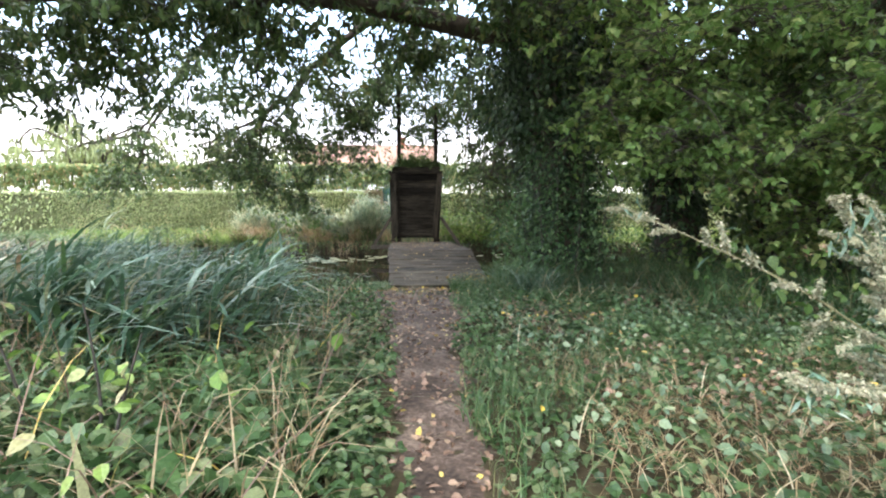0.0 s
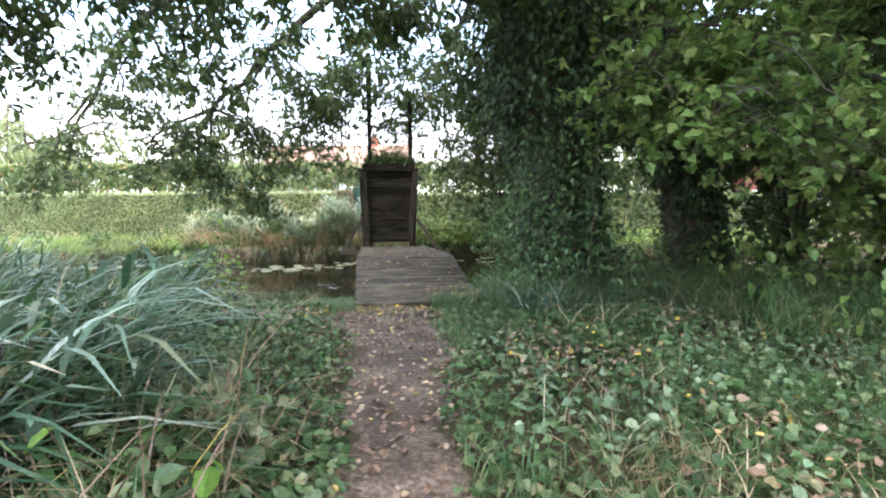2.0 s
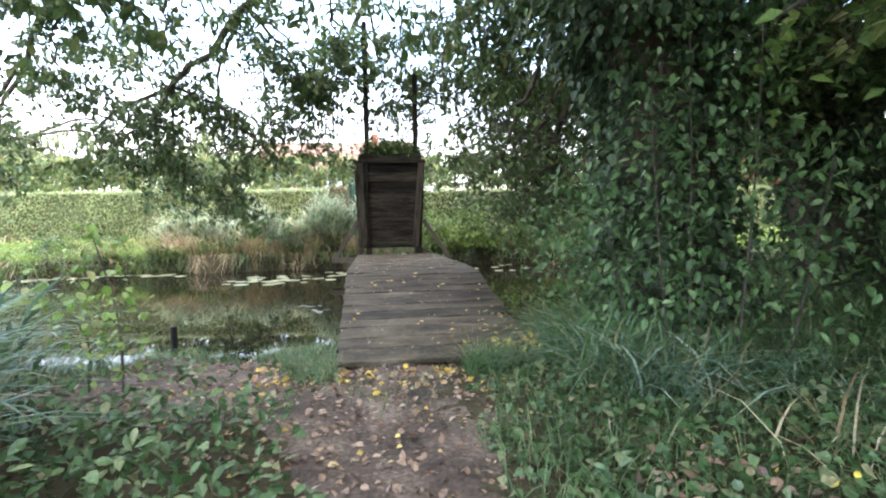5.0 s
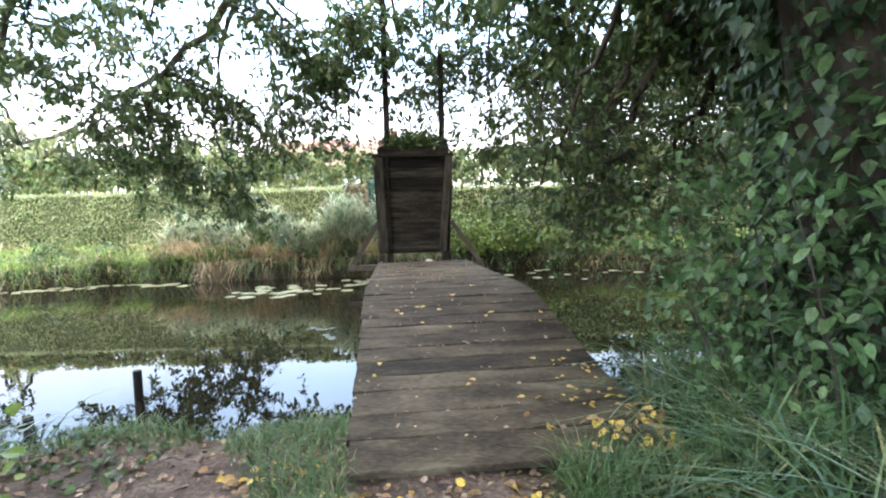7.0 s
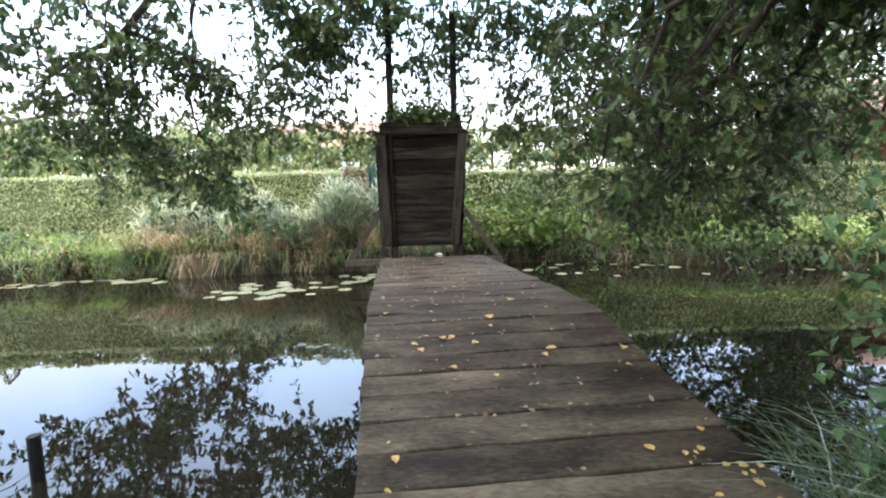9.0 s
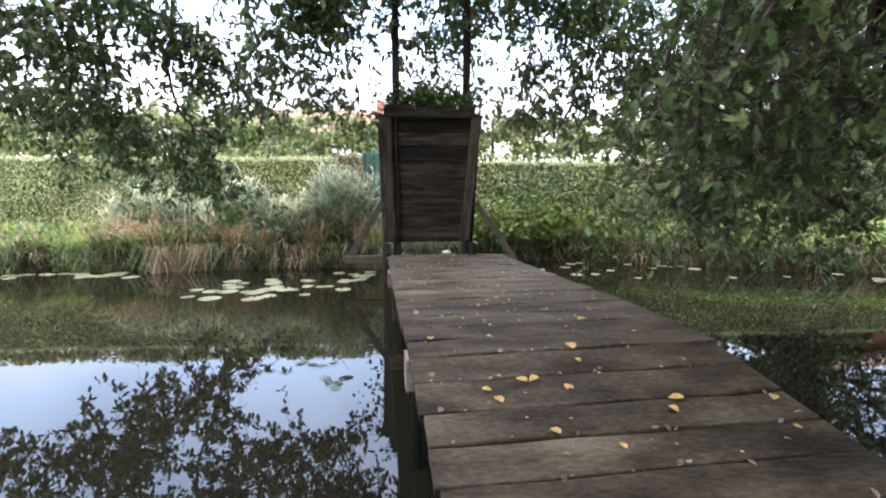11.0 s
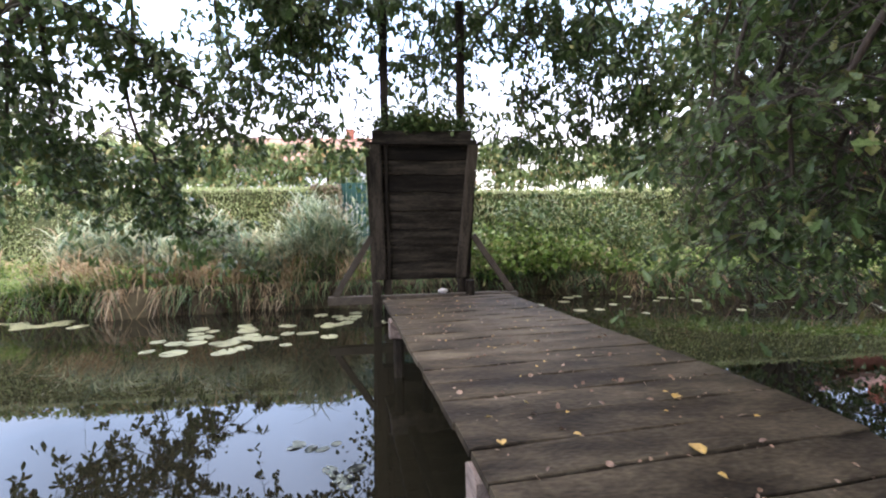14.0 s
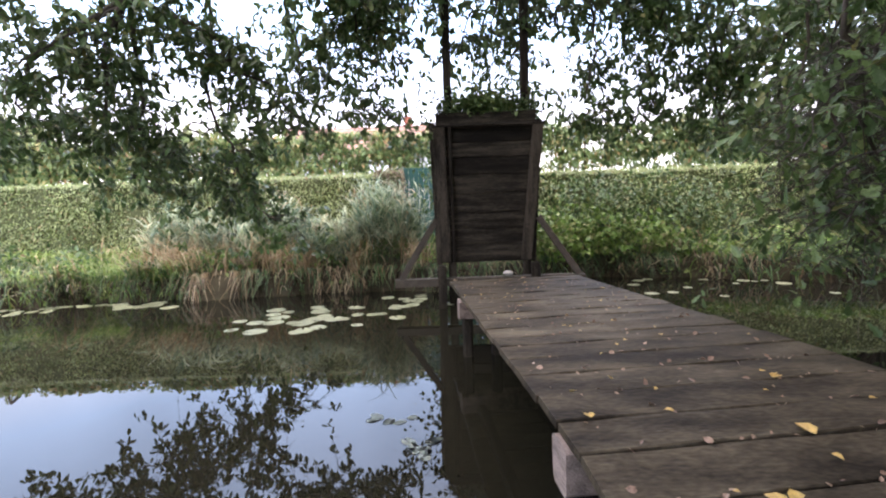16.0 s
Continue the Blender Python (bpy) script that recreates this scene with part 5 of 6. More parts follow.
def reed_bed(label, P, tall, wind, leaf_len=0.36, per_stem=8, turn=0.7, mat=REED, width=0.021, bow=0.75):
    """Reeds: one thin stem at each point and ribbon leaves that stream with the wind."""
    P = P[np.argsort(P[:, 1])]
    N = len(P)
    way = rng.uniform(0, 6.28, N) if wind is None else rng.normal(wind, 0.5, N)
    lean = np.stack([np.cos(way), np.sin(way), np.zeros(N)], -1) * rng.uniform(0.03, 0.3, N)[:, None]
    h = tall * rng.uniform(0.6, 1.12, N) * (0.86 + 0.2 * np.sin(P[:, 0] * 2.3 + P[:, 1]))
    u = rng.uniform(0.3, 1.0, (N, per_stem))
    L = P[:, None] + lean[:, None] * (h[:, None] * u ** 2)[..., None]
    L[..., 2] += h[:, None] * u * 0.97
    L = clear_of_walk(L.reshape(-1, 3))
    stuff(blades("reeds", L, leaf_len, width, bow, mat, None, wind, 0.4, 4, turn), label, "reeds")
    st = np.linspace(0, 1, 4)
    C = P[:, None] + lean[:, None] * (h[:, None] * st ** 2)[..., None]
    C[..., 2] += h[:, None] * st
    V = np.stack([C - [0.003, 0, 0], C + [0.003, 0, 0]], 2).reshape(N, -1, 3)
    k = np.arange(3) * 2
    F = np.stack([k, k + 1, k + 3, k + 2], -1)[None] + (np.arange(N) * 8)[:, None, None]
    stuff(raw("reed_stems", V.reshape(-1, 3), F.reshape(-1, 4), GRASS), "thin upright stems of the reeds", "reeds")


def left_of_view(x, y):
    return (x < -0.5 - 0.95 * (y - 5.3)) & (y < near_edge(x) + 0.1)


for mat, n in ((REED, 75), (DARKREED, 130), (GRASS, 40)):
    reed_bed("blue-green reeds streaming in the wind by the bank", strewn(n, -3.7, -1.5, 3.1, 5.0, lambda x, y: ((x + 2.5) / 1.05) ** 2 + ((y - 4.05) / 0.85) ** 2 < 1), 1.05, 0.0, 0.38, 6, 0.9, mat, 0.04, 1.15)
for mat, n in ((REED, 60), (DARKREED, 150), (GRASS, 270), (DRY, 110)):
    reed_bed("tangled reeds and weeds on the bank", strewn(n, -8.5, -3.2, 3.0, 6.4, lambda x, y: y < 4.6 - 0.35 * (x + 3.3)), 0.9, 0.0, 0.33, 6, 0.9, mat, 0.027, 1.15)
for mat, n in ((REED, 240), (DARKREED, 300), (GRASS, 200)):
    reed_bed("reeds standing along the water's edge", strewn(n, -9.5, -2.4, 5.6, 9.3, left_of_view), 0.86, 0.1, 0.36, 6, 0.9, mat, 0.028, 1.0)
reed_bed("pale taller reeds farther along the bank", strewn(150, -11, -5.0, 5.8, 9.0, None), 1.15, 0.1, 0.4, 6, 0.8, PALEREED, 0.022, 1.0)
P = strewn(3000, -10, -3.2, 6.0, 9.6, lambda x, y: y < near_edge(x) + 0.1)
stuff(blades("sedge", P, 0.42, 0.014, 0.8, REED, None, 0.2), "low sedge at the water's edge", "grass")
P = strewn(500, -6.5, -1.4, 3.0, 5.5, lambda x, y: patchy(x, y, 2, 0.5))
stuff(blades("dry_stalks", P, 0.85, 0.012, 0.3, DRY), "dry standing stalks", "stalks")

P = strewn(5200, -4.2, -0.35, 0.6, 4.6, lambda x, y: off_path(x, y) & (x < path_x(y) - 0.3) & patchy(x, y, 1.2, -0.3))
P[:, 2] += rng.uniform(0.12, 0.42, len(P)) * np.clip((path_x(P[:, 1]) - P[:, 0] - 0.25) / 0.7, 0.2, 1)
stuff(leaves("bramble_leaves", P, 0.095, BROADLEAF, GROUNDLEAF, None, 0.35), "broad dark bramble leaves beside the path", "weeds")
P = strewn(130, -4.0, -0.7, 0.8, 4.0, lambda x, y: x < path_x(y) - 0.5)
P[:, 2] += rng.uniform(0.25, 0.6, len(P))
stuff(leaves("bright_leaves", P, 0.09, BROADLEAF, BRIGHT, None, 0.5), "single yellow-green leaves among the brambles", "weeds")
P = strewn(420, -4.5, -0.7, 0.7, 4.4, lambda x, y: x < path_x(y) - 0.45)
stuff(blades("dead_stalks", P, 0.75, 0.009, 0.45, LITTER, None, None, 0.4, 4, 0.7), "brown dead stalks leaning through the weeds", "stalks")

# right of the path
P = strewn(3600, 0.5, 5.5, 0.8, 6.5, lambda x, y: off_path(x, y) & (x > path_x(y) + 0.35) & patchy(x, y, 1.4, 0.1), 0.12)
P[:, 2] += rng.uniform(0, 0.14, len(P))
stuff(leaves("hogweed_leaves", P, 0.058, BROADLEAF, GREYLEAF, None, 0.25), "grey-green low weed leaves beside the path", "weeds")
P = strewn(26000, 0.1, 7.5, 0.3, 9.8, lambda x, y: off_path(x, y) & (x > path_x(y) + 0.2))
P[:, 2] += 0.05 + rng.uniform(0, 0.16, len(P)) * np.clip((P[:, 0] - path_x(P[:, 1]) - 0.3) / 1.0, 0, 1)
stuff(leaves("ground_ivy", P, 0.062, IVYLEAF, GROUNDLEAF, None, 0.2), "low ivy carpet under the trees", "ground cover")
P = strewn(19000, -0.2, 4.6, 0.3, 9.3, lambda x, y: off_path(x, y) & (x > path_x(y) + 0.12) & patchy(x, y, 0.9, -0.7 + 0.25 * x))
stuff(blades("verge_grass", P, 0.24, 0.008, 0.6, GRASS), "short green grass along the path edge", "grass")
P = strewn(5200, 0.9, 4.2, 7.6, 11.2, lambda x, y: (y < near_edge(x) + 0.1) & ~((y > 8.6) & (x < 1.05)))
stuff(blades("bank_grass", P, 0.62, 0.013, 0.85, GRASS), "long grass hanging over the bank under the oak", "grass")
P = strewn(1700, 0.95, 3.4, 7.4, 10.2, lambda x, y: (y < near_edge(x) + 0.1) & ~((y > 8.5) & (x < 1.1)) & patchy(x, y, 1.5, -0.6))
stuff(blades("bank_grass", P, 0.6, 0.016, 1.35, REED), "pale blue-green grass arching out beside the deck", "grass")
P = strewn(5200, 3.2, 9.5, 5.8, 10.2, lambda x, y: y < near_edge(x) + 0.1)
stuff(blades("bank_grass", P, 0.7, 0.013, 0.8, GRASS), "rank grass in the shade of the trees", "grass")
P = strewn(3200, 0.7, 7, 0.3, 8.5, lambda x, y: off_path(x, y) & patchy(x, y, 1.3, 0.8))
stuff(blades("dry_grass", P, 0.33, 0.008, 0.9, DRY), "bent dry straw among the ivy", "grass")
P = strewn(2600, 0.8, 3.6, 0.6, 4.2, lambda x, y: patchy(x, y, 1.6, -0.1))
stuff(blades("dry_grass", P, 0.3, 0.006, 1.1, DRY), "tangle of dead straw beside the path", "grass")
P = strewn(900, 1.6, 6.0, 6.6, 9.2, lambda x, y: patchy(x, y, 1.6, 0.1))
stuff(blades("dry_grass", P, 0.6, 0.012, 1.1, DRY), "dead grass bent over under the oak", "grass")
P = strewn(900, 3.5, 9, 4.5, 10, None)
P[:, 2] += rng.uniform(0.1, 1.0, len(P))
stuff(leaves("undergrowth", P, 0.12, BROADLEAF, HAZEL, None, 0.4), "scattered broad leaves of undergrowth", "weeds")

# fallen leaves
P = strewn(8500, -3.6, 1.2, 0.3, 9.6, lambda x, y: on_path(x, y, 1.25) & (y < near_edge(x)), 0.014)
stuff(leaves("leaf_litter", P, 0.046, BROADLEAF, LITTER, None, 0.0), "brown and tan leaves trodden into the path", "fallen leaves")
P = strewn(170, -2.0, 1.6, 7.2, 9.2, lambda x, y: (np.abs(y - 8.5) < 0.35 + rng.random(len(x)) * 0.5) & ~((y > 8.72) & (x > -1.1) & (x < 0.95)), 0.03)
stuff(leaves("yellow_leaves", P, 0.058, BROADLEAF, FALLEN, None, 0.0), "yellow leaves drifted against the deck's end", "fallen leaves")
P = strewn(3200, 0.7, 5.5, 2.5, 8.2, lambda x, y: off_path(x, y) & patchy(x, y, 1.1, 0.4), 0.15)
stuff(leaves("leaf_litter", P, 0.055, BROADLEAF, LITTER, None, 0.1), "brown leaves caught in the ivy", "fallen leaves")
P = strewn(420, 0.6, 6.5, 2.0, 8.0, lambda x, y: patchy(x, y, 1.1, 0.3), 0.18)
stuff(leaves("yellow_leaves", P, 0.048, BROADLEAF, FALLEN, None, 0.0), "yellow leaves lying on the ivy", "fallen leaves")
LEAFMESH = []
for k in range(4):
    T, F = BROADLEAF
    V = T.copy()
    V[:, 2] += 0.25 * V[:, 0] ** 2 * (k - 1) + 0.05 * k * V[:, 1]
    V[:, 2] -= V[:, 2].min()
    ob = raw("fallen_leaf", V * (0.07, 0.06, 0.08, 0.05)[k], F, FALLEN)
    LEAFMESH.append(tagged(ob, "yellow fallen leaf lying on the deck", "leaf", "leaves on the deck"))
spots = [(2.75, -0.38, 40), (2.8, -0.3, 130), (3.1, 0.05, 10), (2.45, 0.3, 200), (2.5, 0.42, 80), (3.4, -1.0 + 0.15, 0), (3.7, 0.35, 300), (1.0, -0.05, 60), (1.3, 0.5, 20), (0.7, 0.25, 90)]
spots += [(rng.uniform(0.3, 8.0), rng.uniform(-0.92, 0.92), rng.uniform(0, 360)) for _ in range(52)]
spots += [(rng.uniform(0.1, 1.3), rng.uniform(0.4, 0.95), rng.uniform(0, 360)) for _ in range(24)]
for k, (s_, c_, r_) in enumerate(spots):
    m = pose(*at_bridge(s_, c_, deck(s_) + 0.006), math.degrees(math.atan(0.11)) if s_ < 3.4 else 0, 0, 0) @ pose(0, 0, 0, 0, 0, r_) @ Matrix.Scale(float(rng.uniform(0.9, 1.3) if k < 10 else rng.uniform(0.32, 0.95)), 4)
    if k < 4:
        LEAFMESH[k].matrix_world = m
    else:
        o = copy_thing(LEAFMESH[k % 4], m)
        o.matrix_basis = m

P = np.stack([rng.normal(0.75, 0.28, 130), rng.normal(8.95, 0.3, 130), np.zeros(130)], -1)
P[:, 2] = np.maximum(height(P[:, 0], P[:, 1]), np.where((P[:, 1] > 8.8) & (P[:, 0] < 0.95), 0.02 + 0.12 * (P[:, 1] - 8.78), -1)) + 0.03
stuff(leaves("yellow_leaves", P, 0.065, BROADLEAF, FALLEN, None, 0.1), "yellow and orange leaves heaped on the deck's corner", "fallen leaves")
P = strewn(700, 0.15, 1.25, 8.3, 8.74)
stuff(blades("edge_grass", P, 0.3, 0.009, 0.7, GRASS), "grass tufts growing up before the deck's end", "grass")
# far bank
def on_far(x, y):
    return y > far_edge(x) - 0.05


for cx, cy, rx, tall, n in ((-3.3, 22.1, 0.85, 1.75, 330), (-4.6, 21.7, 0.6, 1.35, 170), (-5.6, 22.3, 0.65, 1.45, 150), (-6.6, 21.9, 0.5, 1.1, 90), (-7.8, 22.4, 0.8, 1.5, 150), (-9.2, 22.5, 0.6, 1.3, 80)):
    for mat, share in ((PALEREED, 0.4), (REED, 0.25), (DRY, 0.06)):
        reed_bed("clump of blue-green reeds on the far bank", strewn(int(n * share * 1.3), cx - rx, cx + rx, cy - 0.75, cy + 0.75, lambda x, y: on_far(x, y) & (((x - cx) / rx) ** 2 + ((y - cy) / 0.75) ** 2 < 1)), tall, None, 0.46, 7, 0.8, mat, 0.036, 1.1)
for cx, cy, r, n in ((-2.6, 21.2, 0.3, 60), (-4.0, 21.1, 0.25, 60), (-5.2, 21.2, 0.35, 110), (-6.0, 21.2, 0.35, 110), (-6.9, 21.6, 0.4, 110)):
    P = np.stack([rng.normal(cx, r * 0.6, n), rng.normal(cy, 0.22, n), np.zeros(n)], -1)
    P[:, 2] = height(P[:, 0], P[:, 1])
    stuff(blades("dry_reeds", P[on_far(P[:, 0], P[:, 1])], 0.95, 0.022, 0.75, DRY), "dry tan reed stalks at the water", "reeds")
P = strewn(2600, -8, -2.0, 20.6, 22.8, lambda x, y: on_far(x, y) & patchy(x, y, 1.3, -0.2))
P[:, 2] += rng.uniform(0.05, 0.55, len(P))
stuff(leaves("bank_weeds", P, 0.1, PLAINLEAF, HAZEL, None, 0.4), "leafy weeds between the reeds", "weeds")
P = strewn(520, -9.0, -6.9, 20.7, 21.8, lambda x, y: on_far(x, y) & patchy(x, y, 1.6, -0.4))
stuff(blades("dry_reeds", P, 0.95, 0.02, 1.0, DRY), "dry reddish reed stalks at the water", "reeds")
P = strewn(9000, -19, 17, 20.2, 21.8, lambda x, y: on_far(x, y) & (y < far_edge(x) + 0.5) & patchy(x, y, 2.2, 0.7))
P[:, 2] += 0.12
half = rng.random(len(P)) < 0.55
Q = strewn(62000, -19, 16, 18.8, 21.9, lambda x, y: on_far(x, y) & (y < far_edge(x) + 0.3) & (y > far_edge(x) + 0.02) & patchy(x, y, 2.6, -1.0))
Q[:, 2] += 0.06
dead = patchy(Q[:, 0], Q[:, 1], 1.2, 1.0)
stuff(blades("bank_fringe", Q[dead], 0.46, 0.022, 0.7, DRY, None, -1.57, 0.5, 4, 0.2, 1.35), "dead straw trailing down to the water", "grass")
# Over half the green fringe becomes dark blades: roots plus the undercut's painted shade.
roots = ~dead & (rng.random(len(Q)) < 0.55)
stuff(blades("bank_roots_and_shade", Q[roots] - [0, 0.03, 0.1], 0.36, 0.03, 0.6, ROOTSHADE, None, -1.57, 0.5, 4, 0.2, 1.5), "dark roots and dead stems, also standing in for the undercut's shade", "roots")
dead = dead | roots
stuff(blades("bank_fringe", Q[~dead], 0.46, 0.026, 0.7, GRASS, None, -1.57, 0.5, 4, 0.2, 1.2), "dark green grass trailing down to the water", "grass")
stuff(blades("bank_fringe", P[half], 0.7, 0.026, 1.35, DRY, None, -1.57), "straw-coloured grass hanging down the far bank", "grass")
stuff(blades("bank_fringe", P[~half], 0.6, 0.022, 1.2, GRASS, None, -1.57), "green grass hanging down the far bank", "grass")
P = strewn(12000, -20, 17, 20.2, 23.3, lambda x, y: on_far(x, y) & ~((x > -7.5) & (x < -2)))
stuff(blades("bank_grass", P, 0.42, 0.016, 0.8, GRASS), "grass on the far bank", "grass")
P = strewn(9000, -17, -8.0, 19.2, 22.6, lambda x, y: on_far(x, y) & patchy(x, y, 0.8, -0.8))
stuff(blades("mound_grass", P, 0.5, 0.022, 1.0, BRIGHT), "bright green grass mounded on the far bank", "grass")
P = P[rng.random(len(P)) < 0.4]
P[:, 2] += rng.uniform(0.05, 0.35, len(P))
stuff(leaves("bank_weeds", P, 0.09, PLAINLEAF, BRIGHT, None, 0.3), "bright green weeds mounded on the far bank", "weeds")
P = strewn(6000, 3.4, 17, 19.0, 22.8, lambda x, y: on_far(x, y) & patchy(x, y, 0.8, -0.6))
stuff(blades("mound_grass", P, 0.45, 0.024, 1.0, BRIGHT), "bright green grass on the far bank beyond the sprays", "grass")
P = strewn(8500, 3.2, 16, 19.0, 22.6, lambda x, y: on_far(x, y) & patchy(x, y, 0.9, -0.3))
P[:, 2] += rng.uniform(0.1, 0.4, len(P))
stuff(leaves("bank_weeds", P, 0.1, BROADLEAF, BRIGHT, None, 0.3), "bright green weeds on the far bank", "weeds")

P = strewn(5200, -17, -7.6, 20.3, 23.0, lambda x, y: on_far(x, y) & patchy(x, y, 1.7, 0.5))
P[:, 2] += rng.uniform(0.1, 0.65, len(P)) * (0.4 + 0.6 * np.sin(P[:, 0] * 1.9) ** 2)
stuff(leaves("bank_weeds", P, 0.13, PLAINLEAF, GROUNDLEAF, None, 0.6), "darker leafy weeds in clumps on the far bank", "weeds")
P = strewn(700, -17, -8, 21.6, 23.1, lambda x, y: patchy(x, y, 1.1, 0.4))
stuff(blades("dry_grass", P, 0.7, 0.03, 1.0, DRY), "tan dead grass before the clipped hedge", "grass")

# ---- on the water ----
def pad_mesh(mat):
    bm = bmesh.new()
    c = bm.verts.new((0, 0, 0))
    n = 18
    ring = [bm.verts.new(((1 + 0.05 * math.sin(3 * k)) * math.cos(0.18 + k / (n - 1) * (2 * math.pi - 0.36)), (1 + 0.05 * math.cos(2 * k)) * math.sin(0.18 + k / (n - 1) * (2 * math.pi - 0.36)), 0.04 * math.sin(k * 1.1))) for k in range(n)]
    for p, q in zip(ring, ring[1:]):
        bm.faces.new((c, p, q))
    bmesh.ops.solidify(bm, geom=bm.faces[:], thickness=0.05)
    me = bpy.data.meshes.new("lily_pad")
    bm.to_mesh(me)
    bm.free()
    me.materials.append(mat)
    return me


PAD, DROWNED = pad_mesh(LILY), pad_mesh(DULLPAD)
pads = [(rng.normal(-4.1, 0.75), rng.normal(18.2, 0.6), rng.uniform(0.11, 0.2)) for _ in range(30)]
pads += [(rng.normal(-2.4, 0.5), rng.normal(19.4, 0.5), rng.uniform(0.1, 0.18)) for _ in range(12)]
pads += [(rng.uniform(-15, -7.6), 0.0, rng.uniform(0.09, 0.19)) for _ in range(80)]
pads += [(x_, float(far_edge(x_)) - 0.2 - 2.4 * rng.random() ** 2, rng.uniform(0.07, 0.16)) for x_ in rng.uniform(1.5, 12, 34)]
for x, y, r in pads:
    if y == 0.0:
        y = float(far_edge(x)) - rng.uniform(0.15, 0.8)
    ob = new("lily_pad", PAD)
    ob.matrix_world = pose(x, y, WATER + 0.006, 0, 0, rng.uniform(0, 360)) @ Matrix.Diagonal((r, r * rng.uniform(0.8, 1), 0.04, 1))
    tagged(ob, "pale green lily pad floating on the moat", "lily pad", "lily pads")
for cx, cy in ((-2.45, 14.05), (-2.12, 13.55)):
    for _ in range(6):
        ob = new("lily_pad", DROWNED)
        r = rng.uniform(0.05, 0.1)
        ob.matrix_world = pose(cx + rng.normal(0, 0.1), cy + rng.normal(0, 0.07), WATER + 0.004, 0, 0, rng.uniform(0, 360)) @ Matrix.Diagonal((r, r * rng.uniform(0.5, 0.9), 0.03, 1))
        tagged(ob, "small ragged grey-green lily pad just breaking the surface", "lily pad", "lily pads")
for x, y, top, r in ((-3.6, 11.1, -0.13, 0.047), (-4.1, 10.35, -0.28, 0.045)):
    o = new("stake")
    o.matrix_world = pose(x, y, top)
    tagged(o, "dark rotten wooden stake standing in the water", "stake")
    bm = bmesh.new()
    bmesh.ops.create_cone(bm, cap_ends=True, segments=10, radius1=r, radius2=r * 0.92, depth=1.1, matrix=Matrix.Translation((0, 0, -0.55)))
    bmesh.ops.bevel(bm, geom=bm.edges[:], offset=0.006, segments=1, affect="EDGES")
    part("shaft", bm, WETWOOD, o)
stone = bmesh.new()
bmesh.ops.create_icosphere(stone, subdivisions=2, radius=0.075)
for v in stone.verts:
    v.co = Vector((v.co.x * 1.3, v.co.y * 0.8, v.co.z * 0.6)) * (1 + 0.15 * math.sin(v.co.x * 31 + v.co.z * 17))
me = bpy.data.meshes.new("pale_stone")
stone.to_mesh(me)
stone.free()
me.materials.append(STONE)
ob = new("stone", me)
ob.location = (-0.72, 18.78, 0.16)
tagged(ob, "pale stone lying on the sill beam", "stone")

# weeds rooted on the head beam, and crumbs in the gaps of the deck
P = np.stack([rng.uniform(-1.95, -0.15, 420), rng.uniform(GY + 0.1, GY + 0.3, 420), np.full(420, 3.18)], -1)
stuff(blades("beam_weeds", P, 0.32, 0.014, 0.8, GRASS), "grass and weeds rooted on top of the head beam", "weeds")
P = np.stack([rng.normal(-1.0, 0.45, 1500), rng.uniform(GY - 0.02, GY + 0.4, 1500), 3.14 + np.abs(rng.normal(0, 0.24, 1500))], -1)
stuff(leaves("beam_weeds", P, 0.085, BROADLEAF, OAK, None, 0.4), "leafy weeds rooted on top of the head beam", "weeds")
cs = []
for m_ in planks:
    k = rng.integers(4, 16)
    sv, cv = m_ + 0.14 + rng.normal(0, 0.015, k), rng.uniform(-0.95, 0.95, k)
    cs += [at_bridge(float(a), float(c), deck(float(a)) + 0.008) for a, c in zip(sv, cv)]
cs += [at_bridge(float(a), float(c), deck(float(a)) + 0.008) for a, c in zip(rng.uniform(0.1, 8.3, 160), rng.uniform(-0.95, 0.95, 160))]
stuff(leaves("leaf_crumbs", np.array(cs), 0.028, BROADLEAF, LITTER, None, 0.0, None, 0.6), "small brown leaf crumbs on the deck", "leaf litter")

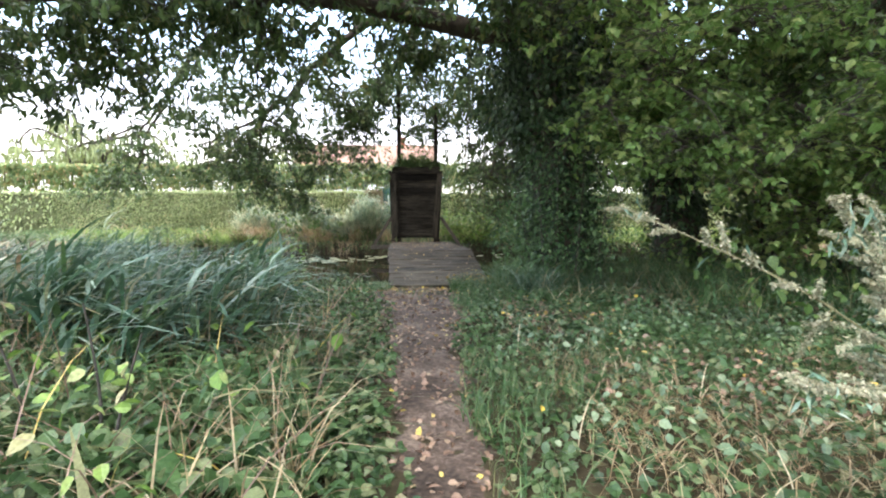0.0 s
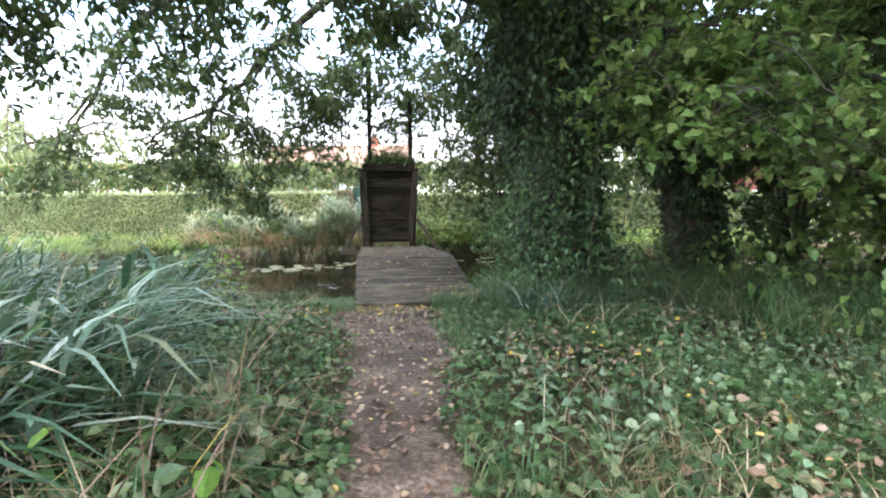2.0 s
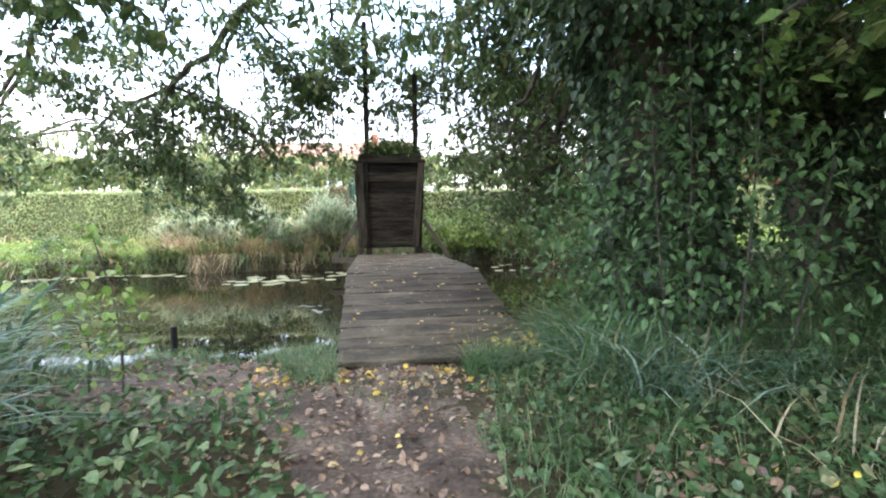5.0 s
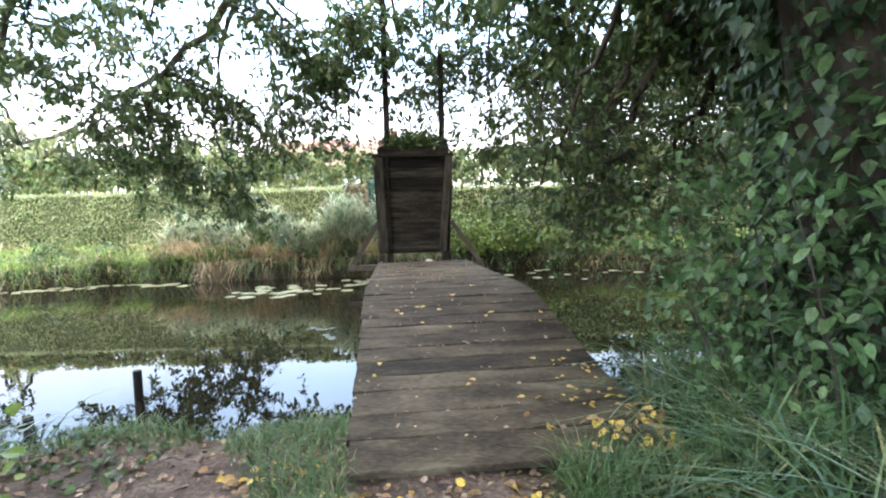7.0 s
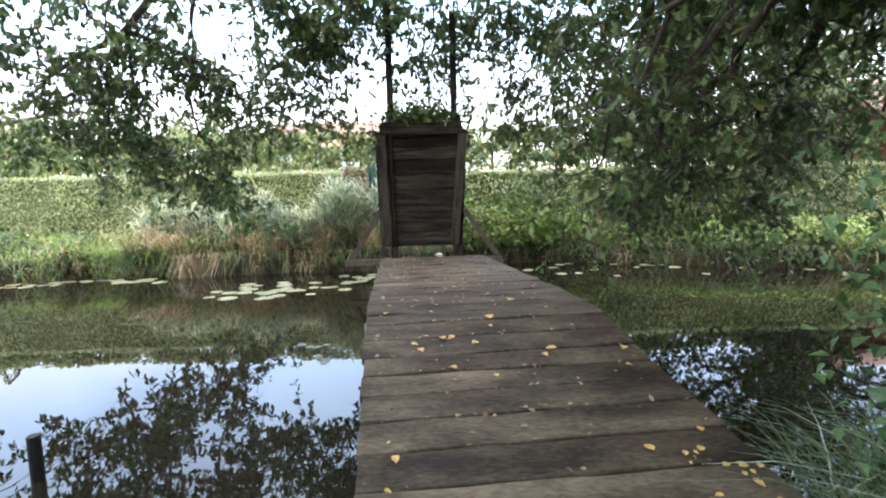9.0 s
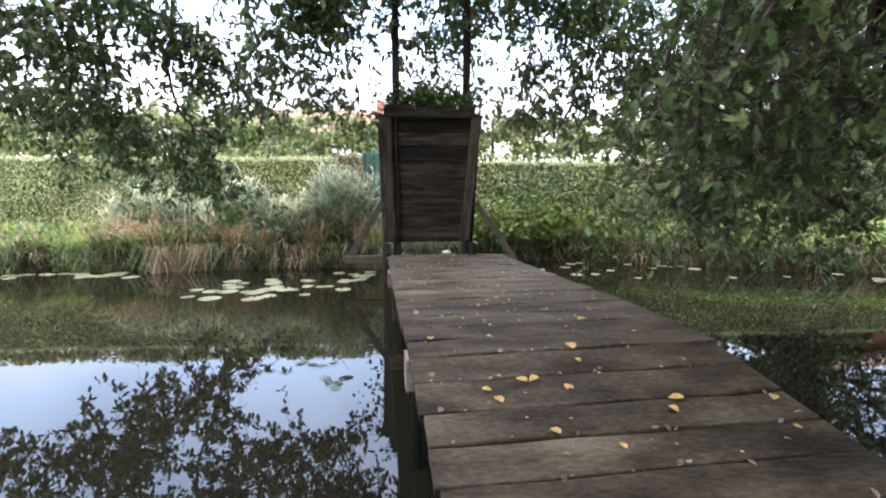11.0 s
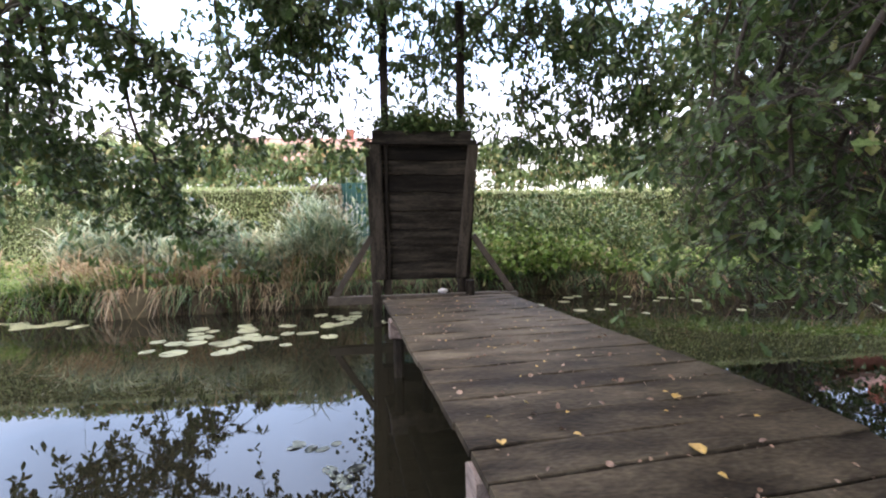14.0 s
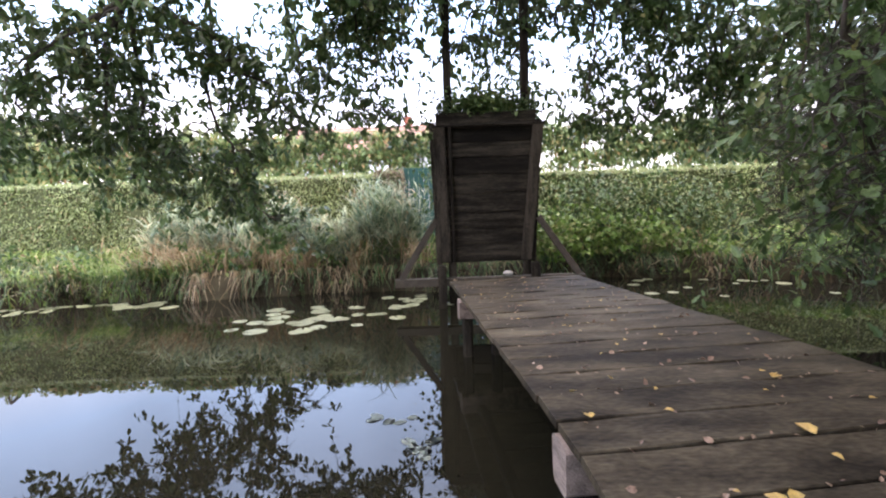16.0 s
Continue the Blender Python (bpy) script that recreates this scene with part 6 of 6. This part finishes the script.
P = strewn(900, -3.8, 0.3, 7.3, 9.8, lambda x, y: on_path(x, y, 1.1) & (y < near_edge(x)) & patchy(x, y, 1.5, -0.2) & ~((y > 8.7) & (x > -1.1)), 0.016)
stuff(leaves("leaf_litter", P, 0.05, BROADLEAF, LITTER, None, 0.05), "brown leaves and crumbs lying on the muddy landing", "fallen leaves")
P = strewn(110, -1.7, 0.4, 8.2, 9.0, lambda x, y: ~((y > 8.7) & (x > -1.05)), 0.025)
stuff(leaves("yellow_leaves", P, 0.07, BROADLEAF, FALLEN, None, 0.1), "yellow and tan leaves drifted along the deck's edge", "fallen leaves")
P = strewn(2600, -5.5, -0.9, 8.2, 10.0, lambda x, y: (y < near_edge(x) + 0.02) & ((x < -2.9) | (y > near_edge(x) - 0.35)) & ~((y > 8.7) & (x > -1.05)))
stuff(blades("edge_grass", P, 0.17, 0.009, 0.8, GRASS), "low grass and weeds along the water's edge", "grass")
P = strewn(2600, -1.9, -0.95, 8.2, 9.7, lambda x, y: (y < near_edge(x)) & (x > -1.15 - 0.7 * (y - 8.2)) & patchy(x, y, 2.4, -0.2))
stuff(blades("edge_grass", P, 0.15, 0.008, 0.8, GRASS), "grass tufts beside the deck's near corner", "grass")
P = strewn(2400, -5.5, -2.3, 7.4, 9.7, lambda x, y: (y < near_edge(x)) & patchy(x, y, 1.8, 0.0), 0.03)
stuff(leaves("low_weeds", P, 0.05, BROADLEAF, GROUNDLEAF, None, 0.3), "low weeds creeping over the landing", "weeds")
# grassy fringe of the landing, and rough grass all round
P = strewn(5200, -6, -0.9, 8.6, 10.1, lambda x, y: (y < near_edge(x) + 0.02) & (y > near_edge(x) - 0.75) & patchy(x, y, 2.0, 0.35) & (x < -1.1))
stuff(blades("edge_grass", P, 0.15, 0.007, 0.7, GRASS), "short grass tufts at the muddy water's edge", "grass")
P = strewn(25, -3.6, -0.6, 7.4, 9.6, lambda x, y: on_path(x, y, 1.0) & (y < near_edge(x) - 0.1), 0.02)
stuff(leaves("yellow_leaves", P, 0.05, BROADLEAF, FALLEN, None, 0.0), "yellow leaves scattered over the mud", "fallen leaves")
P = strewn(1200, -2.4, 0.6, 7.4, 9.0, lambda x, y: on_path(x, y, 1.1) & patchy(x, y, 2.2, 0.9) & ~((y > 8.7) & (x > -1.1) & (x < 0.95)))
stuff(blades("edge_grass", P, 0.11, 0.006, 0.6, GRASS), "sparse grass blades in the trodden mud", "grass")
P = strewn(9000, -22, 22, -9, 10, lambda x, y: ~on_path(x, y, 1.3) & (y < near_edge(x)) & ((x < -7.5) | (x > 7) | (y < 0.3)))
stuff(blades("rough_grass", P, 0.4, 0.03, 0.7, GRASS), "rough grass over the rest of the bank", "grass")
